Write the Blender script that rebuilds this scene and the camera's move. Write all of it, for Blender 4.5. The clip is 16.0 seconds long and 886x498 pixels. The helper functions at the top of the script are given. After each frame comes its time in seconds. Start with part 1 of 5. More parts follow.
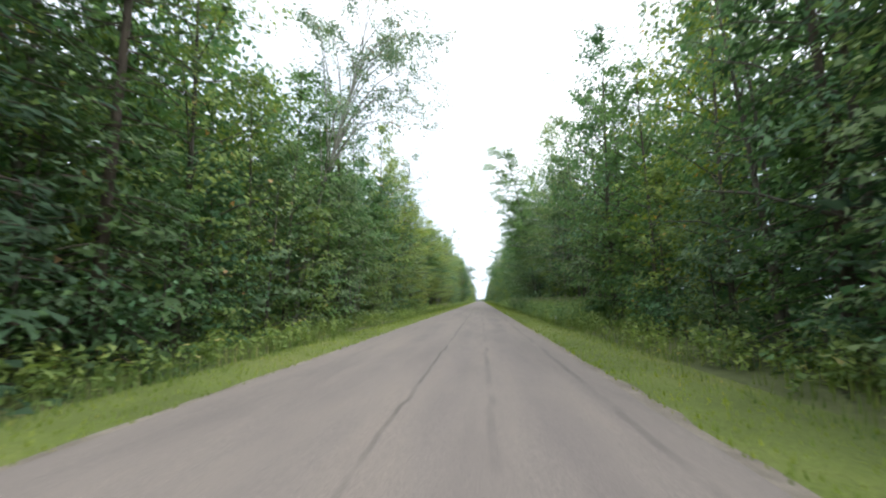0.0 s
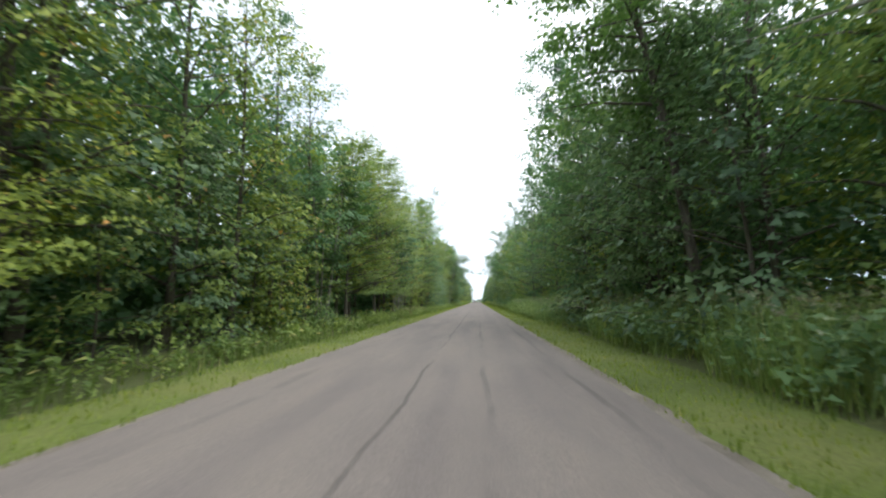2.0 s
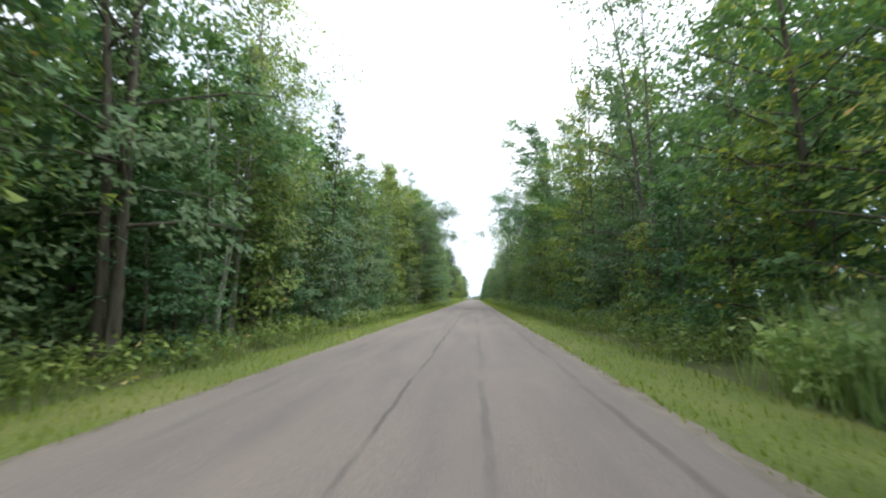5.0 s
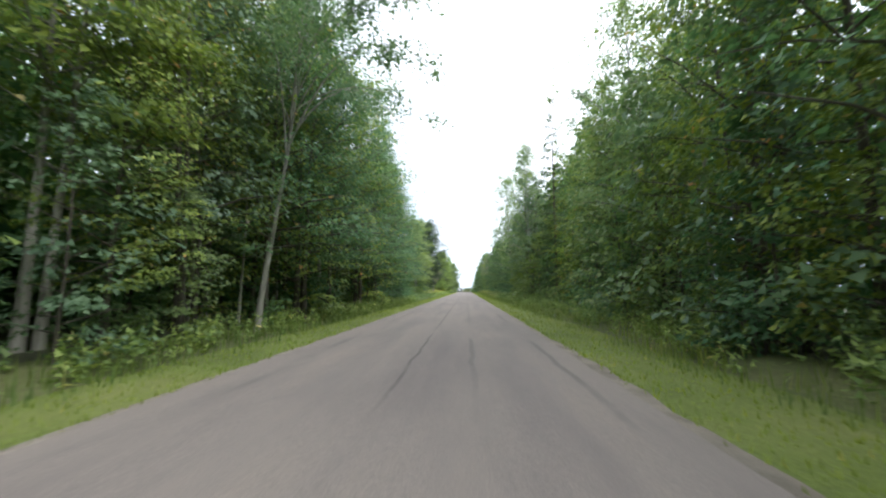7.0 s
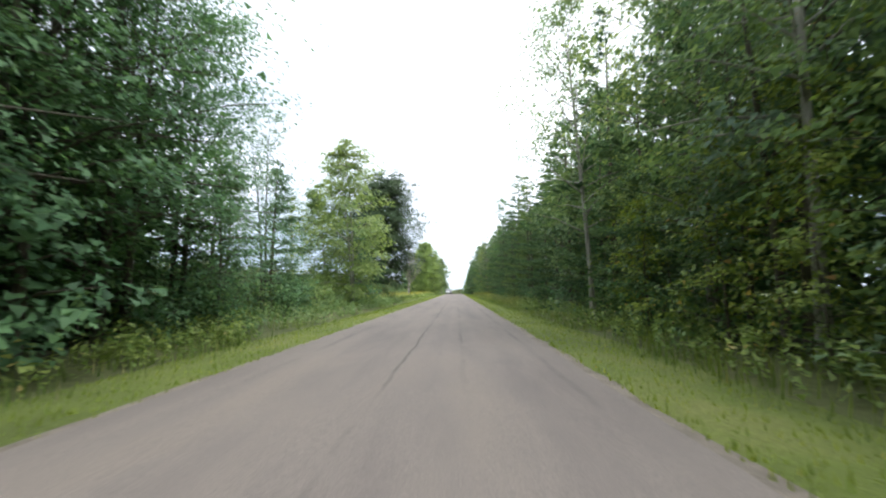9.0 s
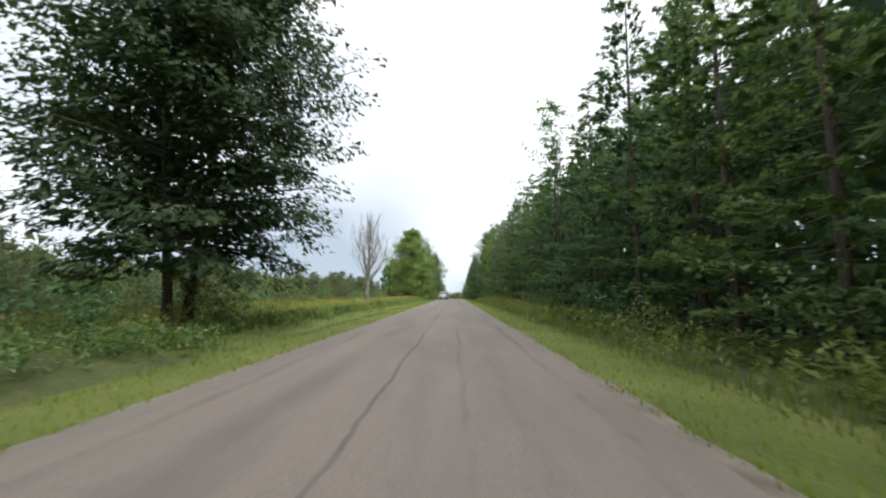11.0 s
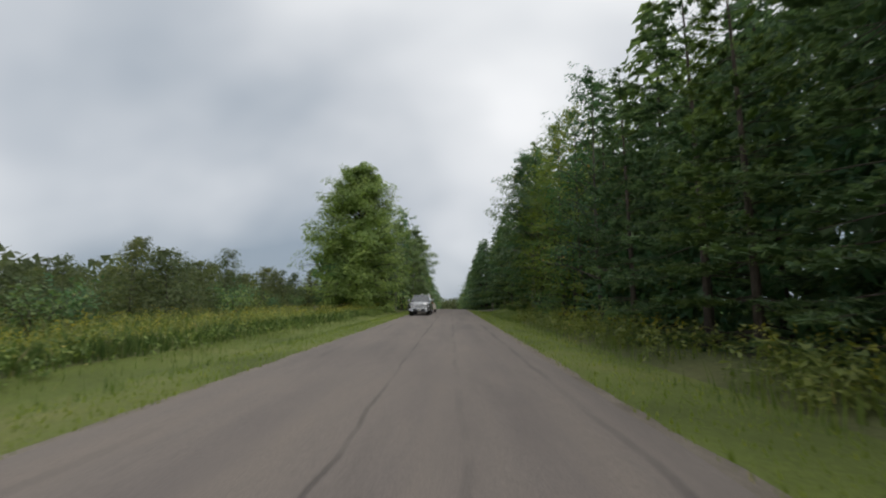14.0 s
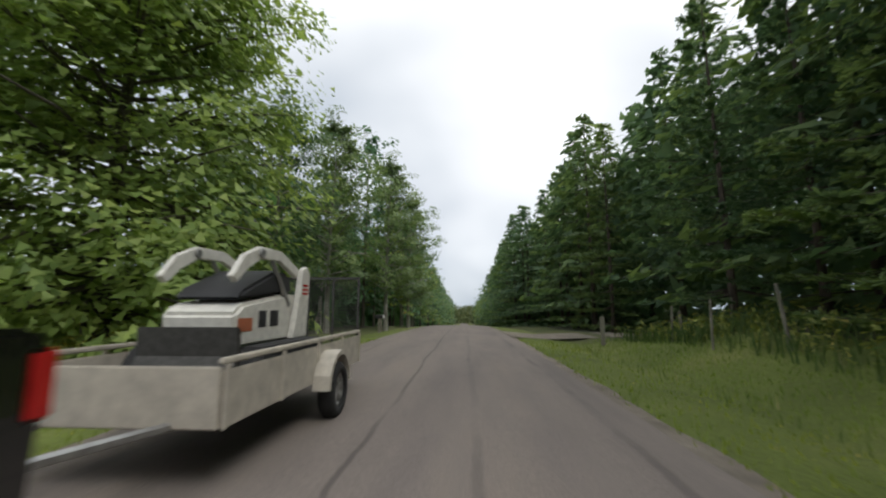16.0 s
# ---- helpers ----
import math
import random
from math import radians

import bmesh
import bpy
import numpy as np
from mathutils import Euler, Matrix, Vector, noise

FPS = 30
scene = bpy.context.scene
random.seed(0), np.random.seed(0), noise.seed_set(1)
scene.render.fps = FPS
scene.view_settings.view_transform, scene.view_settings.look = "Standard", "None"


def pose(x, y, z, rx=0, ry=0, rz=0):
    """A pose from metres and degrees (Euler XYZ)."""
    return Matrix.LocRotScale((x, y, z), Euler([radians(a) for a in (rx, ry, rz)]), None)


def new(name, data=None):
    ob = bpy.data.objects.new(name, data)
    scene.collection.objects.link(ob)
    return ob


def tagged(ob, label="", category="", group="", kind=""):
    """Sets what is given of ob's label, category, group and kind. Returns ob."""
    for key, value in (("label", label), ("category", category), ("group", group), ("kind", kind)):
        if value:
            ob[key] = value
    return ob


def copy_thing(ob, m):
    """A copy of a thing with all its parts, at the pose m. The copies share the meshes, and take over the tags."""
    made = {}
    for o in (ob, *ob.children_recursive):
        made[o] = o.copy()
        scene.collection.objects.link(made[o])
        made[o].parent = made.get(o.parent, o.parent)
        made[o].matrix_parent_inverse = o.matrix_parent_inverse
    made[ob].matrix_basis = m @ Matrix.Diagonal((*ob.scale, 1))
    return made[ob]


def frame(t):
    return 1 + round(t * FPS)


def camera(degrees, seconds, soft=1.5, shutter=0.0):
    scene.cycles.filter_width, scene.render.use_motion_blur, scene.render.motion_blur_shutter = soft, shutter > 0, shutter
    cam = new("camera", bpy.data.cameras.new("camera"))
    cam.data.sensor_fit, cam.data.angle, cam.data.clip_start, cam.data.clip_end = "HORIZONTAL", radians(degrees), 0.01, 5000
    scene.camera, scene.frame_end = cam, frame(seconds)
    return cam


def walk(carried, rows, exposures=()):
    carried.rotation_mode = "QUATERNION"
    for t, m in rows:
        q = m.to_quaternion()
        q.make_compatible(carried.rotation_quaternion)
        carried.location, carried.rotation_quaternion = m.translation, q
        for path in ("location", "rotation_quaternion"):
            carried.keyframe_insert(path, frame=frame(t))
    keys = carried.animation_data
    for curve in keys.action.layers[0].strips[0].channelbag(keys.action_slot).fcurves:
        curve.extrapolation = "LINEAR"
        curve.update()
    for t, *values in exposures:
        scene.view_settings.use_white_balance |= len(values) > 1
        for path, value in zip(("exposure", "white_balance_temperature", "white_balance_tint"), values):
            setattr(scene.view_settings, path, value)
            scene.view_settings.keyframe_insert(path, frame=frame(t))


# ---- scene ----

# ---- the drive: eye 1.5 m over the road, along +y ----
cam = camera(96.0, 16.0, soft=2.1, shutter=0.1)
PATH = [  # seconds, x, y, z, yaw, pitch, roll
    (0.0, 0.0, 0.0, 1.5, 5.38, 7.27, 0.0),
    (0.5, 0.0, 10.3, 1.5, 5.14, 7.43, 0.0),
    (1.0, 0.0, 20.6, 1.5, 5.38, 7.27, 0.0),
    (1.5, 0.0, 30.9, 1.5, 4.90, 7.43, 0.0),
    (2.0, 0.0, 41.2, 1.5, 4.90, 7.35, 0.0),
    (2.5, 0.0, 51.5, 1.5, 5.14, 7.27, 0.0),
    (3.0, 0.0, 61.8, 1.5, 5.22, 7.03, 0.0),
    (3.5, 0.0, 72.1, 1.5, 4.98, 6.87, 0.0),
    (4.0, 0.0, 82.4, 1.5, 5.14, 6.95, 0.0),
    (6.5, 0.0, 133.9, 1.5, 3.30, 6.23, 0.0),
    (7.0, 0.0, 144.2, 1.5, 3.31, 5.74, 0.0),
    (7.5, 0.0, 154.5, 1.5, 2.74, 5.50, 0.0),
    (8.0, 0.0, 164.8, 1.5, 2.42, 5.66, 0.0),
    (8.5, 0.0, 175.1, 1.5, 2.18, 5.82, 0.0),
    (9.0, 0.0, 185.4, 1.5, 1.94, 5.90, 0.0),
    (9.2, 0.0, 189.5, 1.5, 1.78, 6.06, 0.0),
    (11.3, 0.0, 232.8, 1.5, 1.61, 6.39, 0.0),
    (11.5, 0.0, 236.9, 1.5, 1.53, 6.39, 0.0),
    (12.0, 0.0, 247.2, 1.5, 1.53, 6.31, 0.0),
    (12.5, 0.0, 257.5, 1.5, 1.37, 6.63, 0.0),
    (13.0, 0.0, 267.8, 1.5, 0.97, 6.79, 0.0),
    (13.5, 0.0, 278.1, 1.5, 1.13, 7.03, 0.0),
    (14.0, 0.0, 288.4, 1.5, 1.05, 7.27, 0.0),
    (14.5, 0.0, 298.7, 1.5, 1.29, 7.58, 0.0),
    (15.0, 0.0, 309.0, 1.5, 1.53, 7.90, 0.0),
    (15.5, 0.0, 319.3, 1.5, 2.01, 7.98, 0.0),
    (16.0, 0.0, 329.6, 1.5, 3.13, 8.30, 0.0),
]
walk(cam, [(t, pose(x, y, z, 90 + p, r, w)) for t, x, y, z, w, p, r in PATH],
     exposures=[(t, stops, kelvin, 9.7) for t, stops, kelvin in (
         (0.0, 0.98, 6120), (4.2, 0.98, 6120), (6.5, 1.02, 6060), (7.0, 1.08, 6060), (7.8, 1.2, 6060), (8.3, 1.2, 6100), (9.0, 1.02, 6180), (11.3, 0.34, 6450), (11.7, 0.14, 6450),
         (12.2, -0.24, 6450), (13.0, -0.4, 6450), (15.4, -0.42, 6450), (16.0, 0.0, 6450))])

# ---- overcast daylight ----
SUN_EL, SUN_AZ = radians(54), radians(138)
world = bpy.data.worlds.new("overcast_sky")
scene.world = world
world.use_nodes = True
wt = world.node_tree
wt.nodes.clear()


def wnode(kind, **inputs):
    n = wt.nodes.new(kind)
    for k, v in inputs.items():
        n.inputs[k.replace("_", " ")].default_value = v
    return n


w_out = wnode("ShaderNodeOutputWorld")
w_bg = wnode("ShaderNodeBackground", Strength=1.17)
w_sky = wnode("ShaderNodeTexSky")
w_sky.sky_type, w_sky.sun_disc = "NISHITA", False
w_sky.sun_elevation, w_sky.sun_rotation = SUN_EL, SUN_AZ
w_dim = wnode("ShaderNodeMixRGB", Fac=1.0)
w_dim.blend_type = "MULTIPLY"
w_dim.inputs[2].default_value = (0.07, 0.07, 0.07, 1)
w_co = wnode("ShaderNodeTexCoord")
w_sep = wnode("ShaderNodeSeparateXYZ")
w_up = wnode("ShaderNodeMath")
w_up.operation, w_up.inputs[1].default_value = "MAXIMUM", 0.0
w_add = wnode("ShaderNodeMath")
w_add.operation, w_add.inputs[1].default_value = "ADD", 0.8
w_dx, w_dy = wnode("ShaderNodeMath"), wnode("ShaderNodeMath")
w_dx.operation = w_dy.operation = "DIVIDE"
w_xy = wnode("ShaderNodeCombineXYZ")
w_map = wnode("ShaderNodeMapping")
w_map.inputs["Location"].default_value = (0.35, 0.1, 0.0)
w_map.inputs["Rotation"].default_value = (0, 0, radians(25))
w_map.inputs["Scale"].default_value = (0.8, 1.15, 1.0)
w_no = wnode("ShaderNodeTexNoise", Scale=1.5, Detail=4.0, Roughness=0.42, Distortion=0.15)
w_lean = wnode("ShaderNodeMath")
w_lean.operation = "MULTIPLY_ADD"
w_lean.inputs[1].default_value = 0.03
w_tall = wnode("ShaderNodeMath")
w_tall.operation = "MULTIPLY_ADD"
w_tall.inputs[1].default_value = 0.26
w_ramp = wnode("ShaderNodeValToRGB")
cr = w_ramp.color_ramp
cr.elements[0].position, cr.elements[0].color = 0.44, (0.36, 0.43, 0.51, 1)
cr.elements[1].position, cr.elements[1].color = 0.74, (1.1, 1.11, 1.12, 1)
e = cr.elements.new(0.575)
e.color = (0.68, 0.72, 0.77, 1)
w_mix = wnode("ShaderNodeMixRGB", Fac=0.93)
wl = wt.links.new
wl(w_co.outputs["Generated"], w_sep.inputs[0])
wl(w_sep.outputs["Z"], w_up.inputs[0])
wl(w_up.outputs[0], w_add.inputs[0])
wl(w_sep.outputs["X"], w_dx.inputs[0])
wl(w_sep.outputs["Y"], w_dy.inputs[0])
wl(w_add.outputs[0], w_dx.inputs[1])
wl(w_add.outputs[0], w_dy.inputs[1])
wl(w_dx.outputs[0], w_xy.inputs["X"])
wl(w_dy.outputs[0], w_xy.inputs["Y"])
wl(w_xy.outputs[0], w_map.inputs[0])
wl(w_map.outputs[0], w_no.inputs["Vector"])
wl(w_sep.outputs["X"], w_lean.inputs[0])
wl(w_no.outputs[0], w_lean.inputs[2])
wl(w_up.outputs[0], w_tall.inputs[0])
wl(w_lean.outputs[0], w_tall.inputs[2])
wl(w_tall.outputs[0], w_ramp.inputs[0])
wl(w_sky.outputs[0], w_dim.inputs[1])
wl(w_dim.outputs[0], w_mix.inputs[1])
wl(w_ramp.outputs[0], w_mix.inputs[2])
wl(w_mix.outputs[0], w_bg.inputs["Color"])
wl(w_bg.outputs[0], w_out.inputs["Surface"])

sun = new("sun", bpy.data.lights.new("sun", "SUN"))
sun.data.energy, sun.data.angle, sun.data.color = 1.05, radians(24), (1.0, 0.975, 0.92)
sun.matrix_world = pose(0, 0, 60, 90 - math.degrees(SUN_EL), 0, 180 - math.degrees(SUN_AZ))


# ---- materials ----
def material(name, rough=0.8, metal=0.0):
    m = bpy.data.materials.new(name)
    m.use_nodes = True
    b = m.node_tree.nodes["Principled BSDF"]
    b.inputs["Roughness"].default_value = rough
    b.inputs["Metallic"].default_value = metal
    return m, m.node_tree, b


def ramp(nt, stops):
    r = nt.nodes.new("ShaderNodeValToRGB")
    els = r.color_ramp.elements
    els[0].position, els[0].color = stops[0][0], (*stops[0][1], 1)
    els[1].position, els[1].color = stops[-1][0], (*stops[-1][1], 1)
    for p, c in stops[1:-1]:
        els.new(p).color = (*c, 1)
    return r


def noise_tex(nt, scale, detail=4.0, rough=0.55, stretch=None, vec="Object"):
    co = nt.nodes.new("ShaderNodeTexCoord")
    n = nt.nodes.new("ShaderNodeTexNoise")
    n.inputs["Scale"].default_value = scale
    n.inputs["Detail"].default_value = detail
    n.inputs["Roughness"].default_value = rough
    if stretch:
        mp = nt.nodes.new("ShaderNodeMapping")
        mp.inputs["Scale"].default_value = stretch
        nt.links.new(co.outputs[vec], mp.inputs[0])
        nt.links.new(mp.outputs[0], n.inputs["Vector"])
    else:
        nt.links.new(co.outputs[vec], n.inputs["Vector"])
    return n


def mixed(nt, a, b, fac, how="MIX"):
    m = nt.nodes.new("ShaderNodeMixRGB")
    m.blend_type = how
    for i, v in ((0, fac), (1, a), (2, b)):
        if isinstance(v, (int, float)):
            m.inputs[i].default_value = v
        elif isinstance(v, tuple):
            m.inputs[i].default_value = (*v, 1)
        else:
            nt.links.new(v, m.inputs[i])
    return m.outputs[0]


def bump(nt, b, height, strength, distance=0.02):
    n = nt.nodes.new("ShaderNodeBump")
    n.inputs["Strength"].default_value = strength
    n.inputs["Distance"].default_value = distance
    nt.links.new(height, n.inputs["Height"])
    nt.links.new(n.outputs[0], b.inputs["Normal"])


def leaf_material(name, dark, mid, light, turn=None, glow=0.45, rough=0.5):
    """Leaves that vary leaf by leaf and tree by tree; some light comes through them."""
    m, nt, b = material(name, rough)
    geo = nt.nodes.new("ShaderNodeNewGeometry")
    info = nt.nodes.new("ShaderNodeObjectInfo")
    dark, light = [tuple(0.62 * q + 0.38 * m for q, m in zip(c, mid)) for c in (dark, light)]
    stops = [(0.0, dark), (0.45, mid), (0.97, light)]
    if turn:
        stops.append((1.0, turn))
    r = ramp(nt, stops)
    nt.links.new(geo.outputs["Random Per Island"], r.inputs[0])
    tree = ramp(nt, [(0.0, (0.78, 0.84, 0.86)), (0.5, (1.0, 1.0, 1.0)), (1.0, (1.25, 1.13, 0.8))])
    nt.links.new(info.outputs["Random"], tree.inputs[0])
    n = noise_tex(nt, 0.45, 2.0)
    patch = ramp(nt, [(0.3, (0.72, 0.78, 0.8)), (0.7, (1.2, 1.15, 1.0))])
    nt.links.new(n.outputs[0], patch.inputs[0])
    c = mixed(nt, mixed(nt, r.outputs[0], tree.outputs[0], 1.0, "MULTIPLY"), patch.outputs[0], 1.0, "MULTIPLY")
    nt.links.new(c, b.inputs["Base Color"])
    b.inputs["Specular IOR Level"].default_value = 0.25
    tr = nt.nodes.new("ShaderNodeBsdfTranslucent")
    nt.links.new(mixed(nt, c, (1.12, 1.14, 0.72), 1.0, "MULTIPLY"), tr.inputs["Color"])
    mx = nt.nodes.new("ShaderNodeMixShader")
    mx.inputs[0].default_value = glow
    nt.links.new(b.outputs[0], mx.inputs[1])
    nt.links.new(tr.outputs[0], mx.inputs[2])
    nt.links.new(mx.outputs[0], nt.nodes["Material Output"].inputs["Surface"])
    return m


LEAF_OAK = leaf_material("broad_leaf", (0.062, 0.122, 0.072), (0.118, 0.228, 0.121), (0.215, 0.370, 0.200))
LEAF_MAPLE = leaf_material("maple_leaf", (0.088, 0.140, 0.044), (0.205, 0.290, 0.084), (0.39, 0.465, 0.132), (0.616, 0.348, 0.179))
LEAF_ASH = leaf_material("pale_leaf", (0.085, 0.138, 0.088), (0.160, 0.248, 0.142), (0.285, 0.375, 0.238))
LEAF_BIRCH = leaf_material("birch_leaf", (0.084, 0.136, 0.099), (0.168, 0.254, 0.176), (0.317, 0.384, 0.316), (0.436, 0.279, 0.245))
LEAF_LONE = leaf_material("lone_maple_leaf", (0.128, 0.195, 0.066), (0.275, 0.375, 0.130), (0.45, 0.54, 0.21), None, 0.52)
LEAF_POPLAR = leaf_material("poplar_leaf", (0.12, 0.185, 0.09), (0.225, 0.32, 0.145), (0.40, 0.48, 0.25), None, 0.5)
# Meadow-edge tree: the shade of a backlit crown is put into a darker green.
LEAF_BACKLIT = leaf_material("backlit_cherry_leaf", (0.04, 0.065, 0.034), (0.075, 0.115, 0.055), (0.13, 0.18, 0.09), None, 0.35)
LEAF_PINE = leaf_material("pine_needle", (0.066, 0.112, 0.072), (0.130, 0.208, 0.125), (0.265, 0.370, 0.220), None, 0.5, 0.65)
LEAF_SPRUCE = leaf_material("spruce_needle", (0.030, 0.060, 0.037), (0.058, 0.108, 0.060), (0.102, 0.174, 0.086), None, 0.4, 0.65)
LEAF_SHRUB = leaf_material("shrub_leaf", (0.080, 0.137, 0.066), (0.184, 0.283, 0.120), (0.375, 0.472, 0.218), (0.563, 0.498, 0.337))
# Dull olive leaves of the distance, their colour paled to stand for haze.
LEAF_DULL_HAZED = leaf_material("hazed_far_leaf", (0.092, 0.118, 0.070), (0.150, 0.180, 0.100), (0.235, 0.258, 0.145), None, 0.5, 0.7)
LEAF_SCRUB = leaf_material("scrub_leaf", (0.085, 0.112, 0.062), (0.152, 0.188, 0.098), (0.24, 0.27, 0.145), None, 0.5, 0.7)
GRASS_SHORT = leaf_material("short_grass", (0.125, 0.185, 0.034), (0.215, 0.300, 0.058), (0.35, 0.42, 0.11), (0.49, 0.45, 0.2))
GRASS_TALL = leaf_material("tall_grass", (0.084, 0.140, 0.046), (0.150, 0.222, 0.074), (0.264, 0.312, 0.138), (0.408, 0.372, 0.228))
REED = leaf_material("reed", (0.151, 0.243, 0.117), (0.276, 0.397, 0.189), (0.476, 0.563, 0.320), (0.751, 0.692, 0.553))
MEADOW_LEAF = leaf_material("meadow_leaf", (0.140, 0.178, 0.052), (0.253, 0.294, 0.090), (0.438, 0.445, 0.163), (0.560, 0.472, 0.206))
FLOWER = leaf_material("goldenrod_flower", (0.26, 0.24, 0.04), (0.42, 0.38, 0.07), (0.55, 0.5, 0.12))
SEED_HEAD = leaf_material("seed_head", (0.22, 0.2, 0.15), (0.36, 0.34, 0.27), (0.52, 0.5, 0.43))
BRACKEN = leaf_material("rusty_weed", (0.08, 0.05, 0.028), (0.13, 0.085, 0.042), (0.17, 0.15, 0.06))


def bark_material(name, dark, light, scale=6.0):
    m, nt, b = material(name, 0.9)
    n = noise_tex(nt, scale, 6.0, 0.65, (1.0, 1.0, 0.22))
    r = ramp(nt, [(0.32, dark), (0.68, light)])
    nt.links.new(n.outputs[0], r.inputs[0])
    n2 = noise_tex(nt, 1.1, 3.0)
    r2 = ramp(nt, [(0.35, (0.75, 0.78, 0.72)), (0.7, (1.1, 1.1, 1.1))])
    nt.links.new(n2.outputs[0], r2.inputs[0])
    nt.links.new(mixed(nt, r.outputs[0], r2.outputs[0], 1.0, "MULTIPLY"), b.inputs["Base Color"])
    bump(nt, b, n.outputs[0], 0.7, 0.03)
    return m


BARK = bark_material("grey_brown_bark", (0.05, 0.042, 0.034), (0.16, 0.14, 0.115))
BARK_PALE = bark_material("pale_bark", (0.16, 0.15, 0.13), (0.42, 0.4, 0.36), 4.0)
BARK_PINE = bark_material("pine_bark", (0.045, 0.034, 0.028), (0.14, 0.105, 0.085))
BARK_DEAD = bark_material("bleached_dead_wood", (0.17, 0.145, 0.12), (0.40, 0.36, 0.31), 5.0)
POST_WOOD = bark_material("weathered_post_wood", (0.16, 0.14, 0.115), (0.36, 0.33, 0.28), 12.0)


def road_material():
    """Old grey chip-seal with brown dust, darker wheel paths and tar along the joints."""
    m, nt, b = material("chip_seal", 0.9)
    fine = noise_tex(nt, 60.0, 3.0, 0.7)
    grain = ramp(nt, [(0.3, (0.146, 0.124, 0.108)), (0.7, (0.262, 0.222, 0.194))])
    nt.links.new(fine.outputs[0], grain.inputs[0])
    big = noise_tex(nt, 0.8, 6.0, 0.65, (1.0, 0.16, 1.0))
    stain = ramp(nt, [(0.3, (0.8, 0.8, 0.82)), (0.52, (1.0, 1.0, 1.0)), (0.72, (1.13, 1.11, 1.07))])
    nt.links.new(big.outputs[0], stain.inputs[0])
    c = mixed(nt, grain.outputs[0], stain.outputs[0], 1.0, "MULTIPLY")
    co = nt.nodes.new("ShaderNodeTexCoord")
    sep = nt.nodes.new("ShaderNodeSeparateXYZ")
    nt.links.new(co.outputs["Object"], sep.inputs[0])
    wob = noise_tex(nt, 0.35, 5.0, 0.6, (0.0, 1.0, 0.0))

    def math_node(op, a, v):
        n = nt.nodes.new("ShaderNodeMath")
        n.operation = op
        for i, q in ((0, a), (1, v)):
            if isinstance(q, (int, float)):
                n.inputs[i].default_value = q
            else:
                nt.links.new(q, n.inputs[i])
        return n.outputs[0]

    wx = math_node("ADD", sep.outputs["X"], math_node("MULTIPLY", math_node("SUBTRACT", wob.outputs[0], 0.5), 0.35))
    breaks = noise_tex(nt, 0.16, 4.0, 0.7, (0.4, 1.0, 1.0))
    for x0, half, dark, cut in ((-1.08, 0.05, 0.58, 0.44), (0.12, 0.08, 0.74, 0.5), (1.8, 0.09, 0.68, 0.5), (-3.4, 0.14, 0.78, 0.53),
                                (-2.3, 0.5, 0.91, 0.46), (0.9, 0.5, 0.91, 0.46), (-0.5, 0.3, 0.94, 0.48)):
        d = math_node("ABSOLUTE", math_node("SUBTRACT", wx, x0), 0)
        line = nt.nodes.new("ShaderNodeMapRange")
        line.interpolation_type = "SMOOTHSTEP"
        line.inputs["From Min"].default_value, line.inputs["From Max"].default_value = half, half * 0.25
        nt.links.new(d, line.inputs["Value"])
        gate = nt.nodes.new("ShaderNodeMapRange")
        gate.inputs["From Min"].default_value, gate.inputs["From Max"].default_value = cut - 0.06, cut + 0.08
        gate.clamp = True
        nt.links.new(breaks.outputs[0], gate.inputs["Value"])
        c = mixed(nt, c, mixed(nt, c, (dark, dark, dark * 1.02), 1.0, "MULTIPLY"), math_node("MULTIPLY", line.outputs[0], gate.outputs[0]))
    nt.links.new(c, b.inputs["Base Color"])
    bump(nt, b, fine.outputs[0], 0.5, 0.008)
    return m


def ground_material(name, cols, scale, strength=0.5, fine_scale=25.0):
    m, nt, b = material(name, 0.95)
    n = noise_tex(nt, scale, 5.0, 0.6)
    r = ramp(nt, [(0.3, cols[0]), (0.5, cols[1]), (0.7, cols[2])])
    nt.links.new(n.outputs[0], r.inputs[0])
    f = noise_tex(nt, fine_scale, 4.0, 0.7)
    fr = ramp(nt, [(0.3, (0.65, 0.65, 0.65)), (0.7, (1.25, 1.25, 1.25))])
    nt.links.new(f.outputs[0], fr.inputs[0])
    nt.links.new(mixed(nt, r.outputs[0], fr.outputs[0], 1.0, "MULTIPLY"), b.inputs["Base Color"])
    bump(nt, b, f.outputs[0], strength, 0.05)
    return m


ROAD = road_material()
GRAVEL = ground_material("sandy_gravel", ((0.17, 0.142, 0.11), (0.235, 0.2, 0.16), (0.31, 0.265, 0.215)), 1.5, 0.6, 45.0)
VERGE = ground_material("mown_grass", ((0.09, 0.118, 0.02), (0.137, 0.176, 0.03), (0.205, 0.215, 0.06)), 0.25, 1.0, 14.0)
FLOOR = ground_material("forest_floor", ((0.03, 0.035, 0.016), (0.05, 0.055, 0.024), (0.075, 0.07, 0.035)), 0.4, 0.8, 9.0)
MEADOW = ground_material("rough_meadow", ((0.07, 0.085, 0.025), (0.1, 0.115, 0.035), (0.14, 0.14, 0.05)), 0.15, 0.8, 6.0)


# ---- mesh helpers ----
def mesh_of(name, verts, faces, mat, smooth=False):
    me = bpy.data.meshes.new(name)
    me.from_pydata(np.asarray(verts).tolist() if len(verts) else [], [], np.asarray(faces).tolist() if not isinstance(faces, list) else faces)
    if mat:
        me.materials.append(mat)
    if smooth:
        me.polygons.foreach_set("use_smooth", [True] * len(me.polygons))
    me.update()
    return me


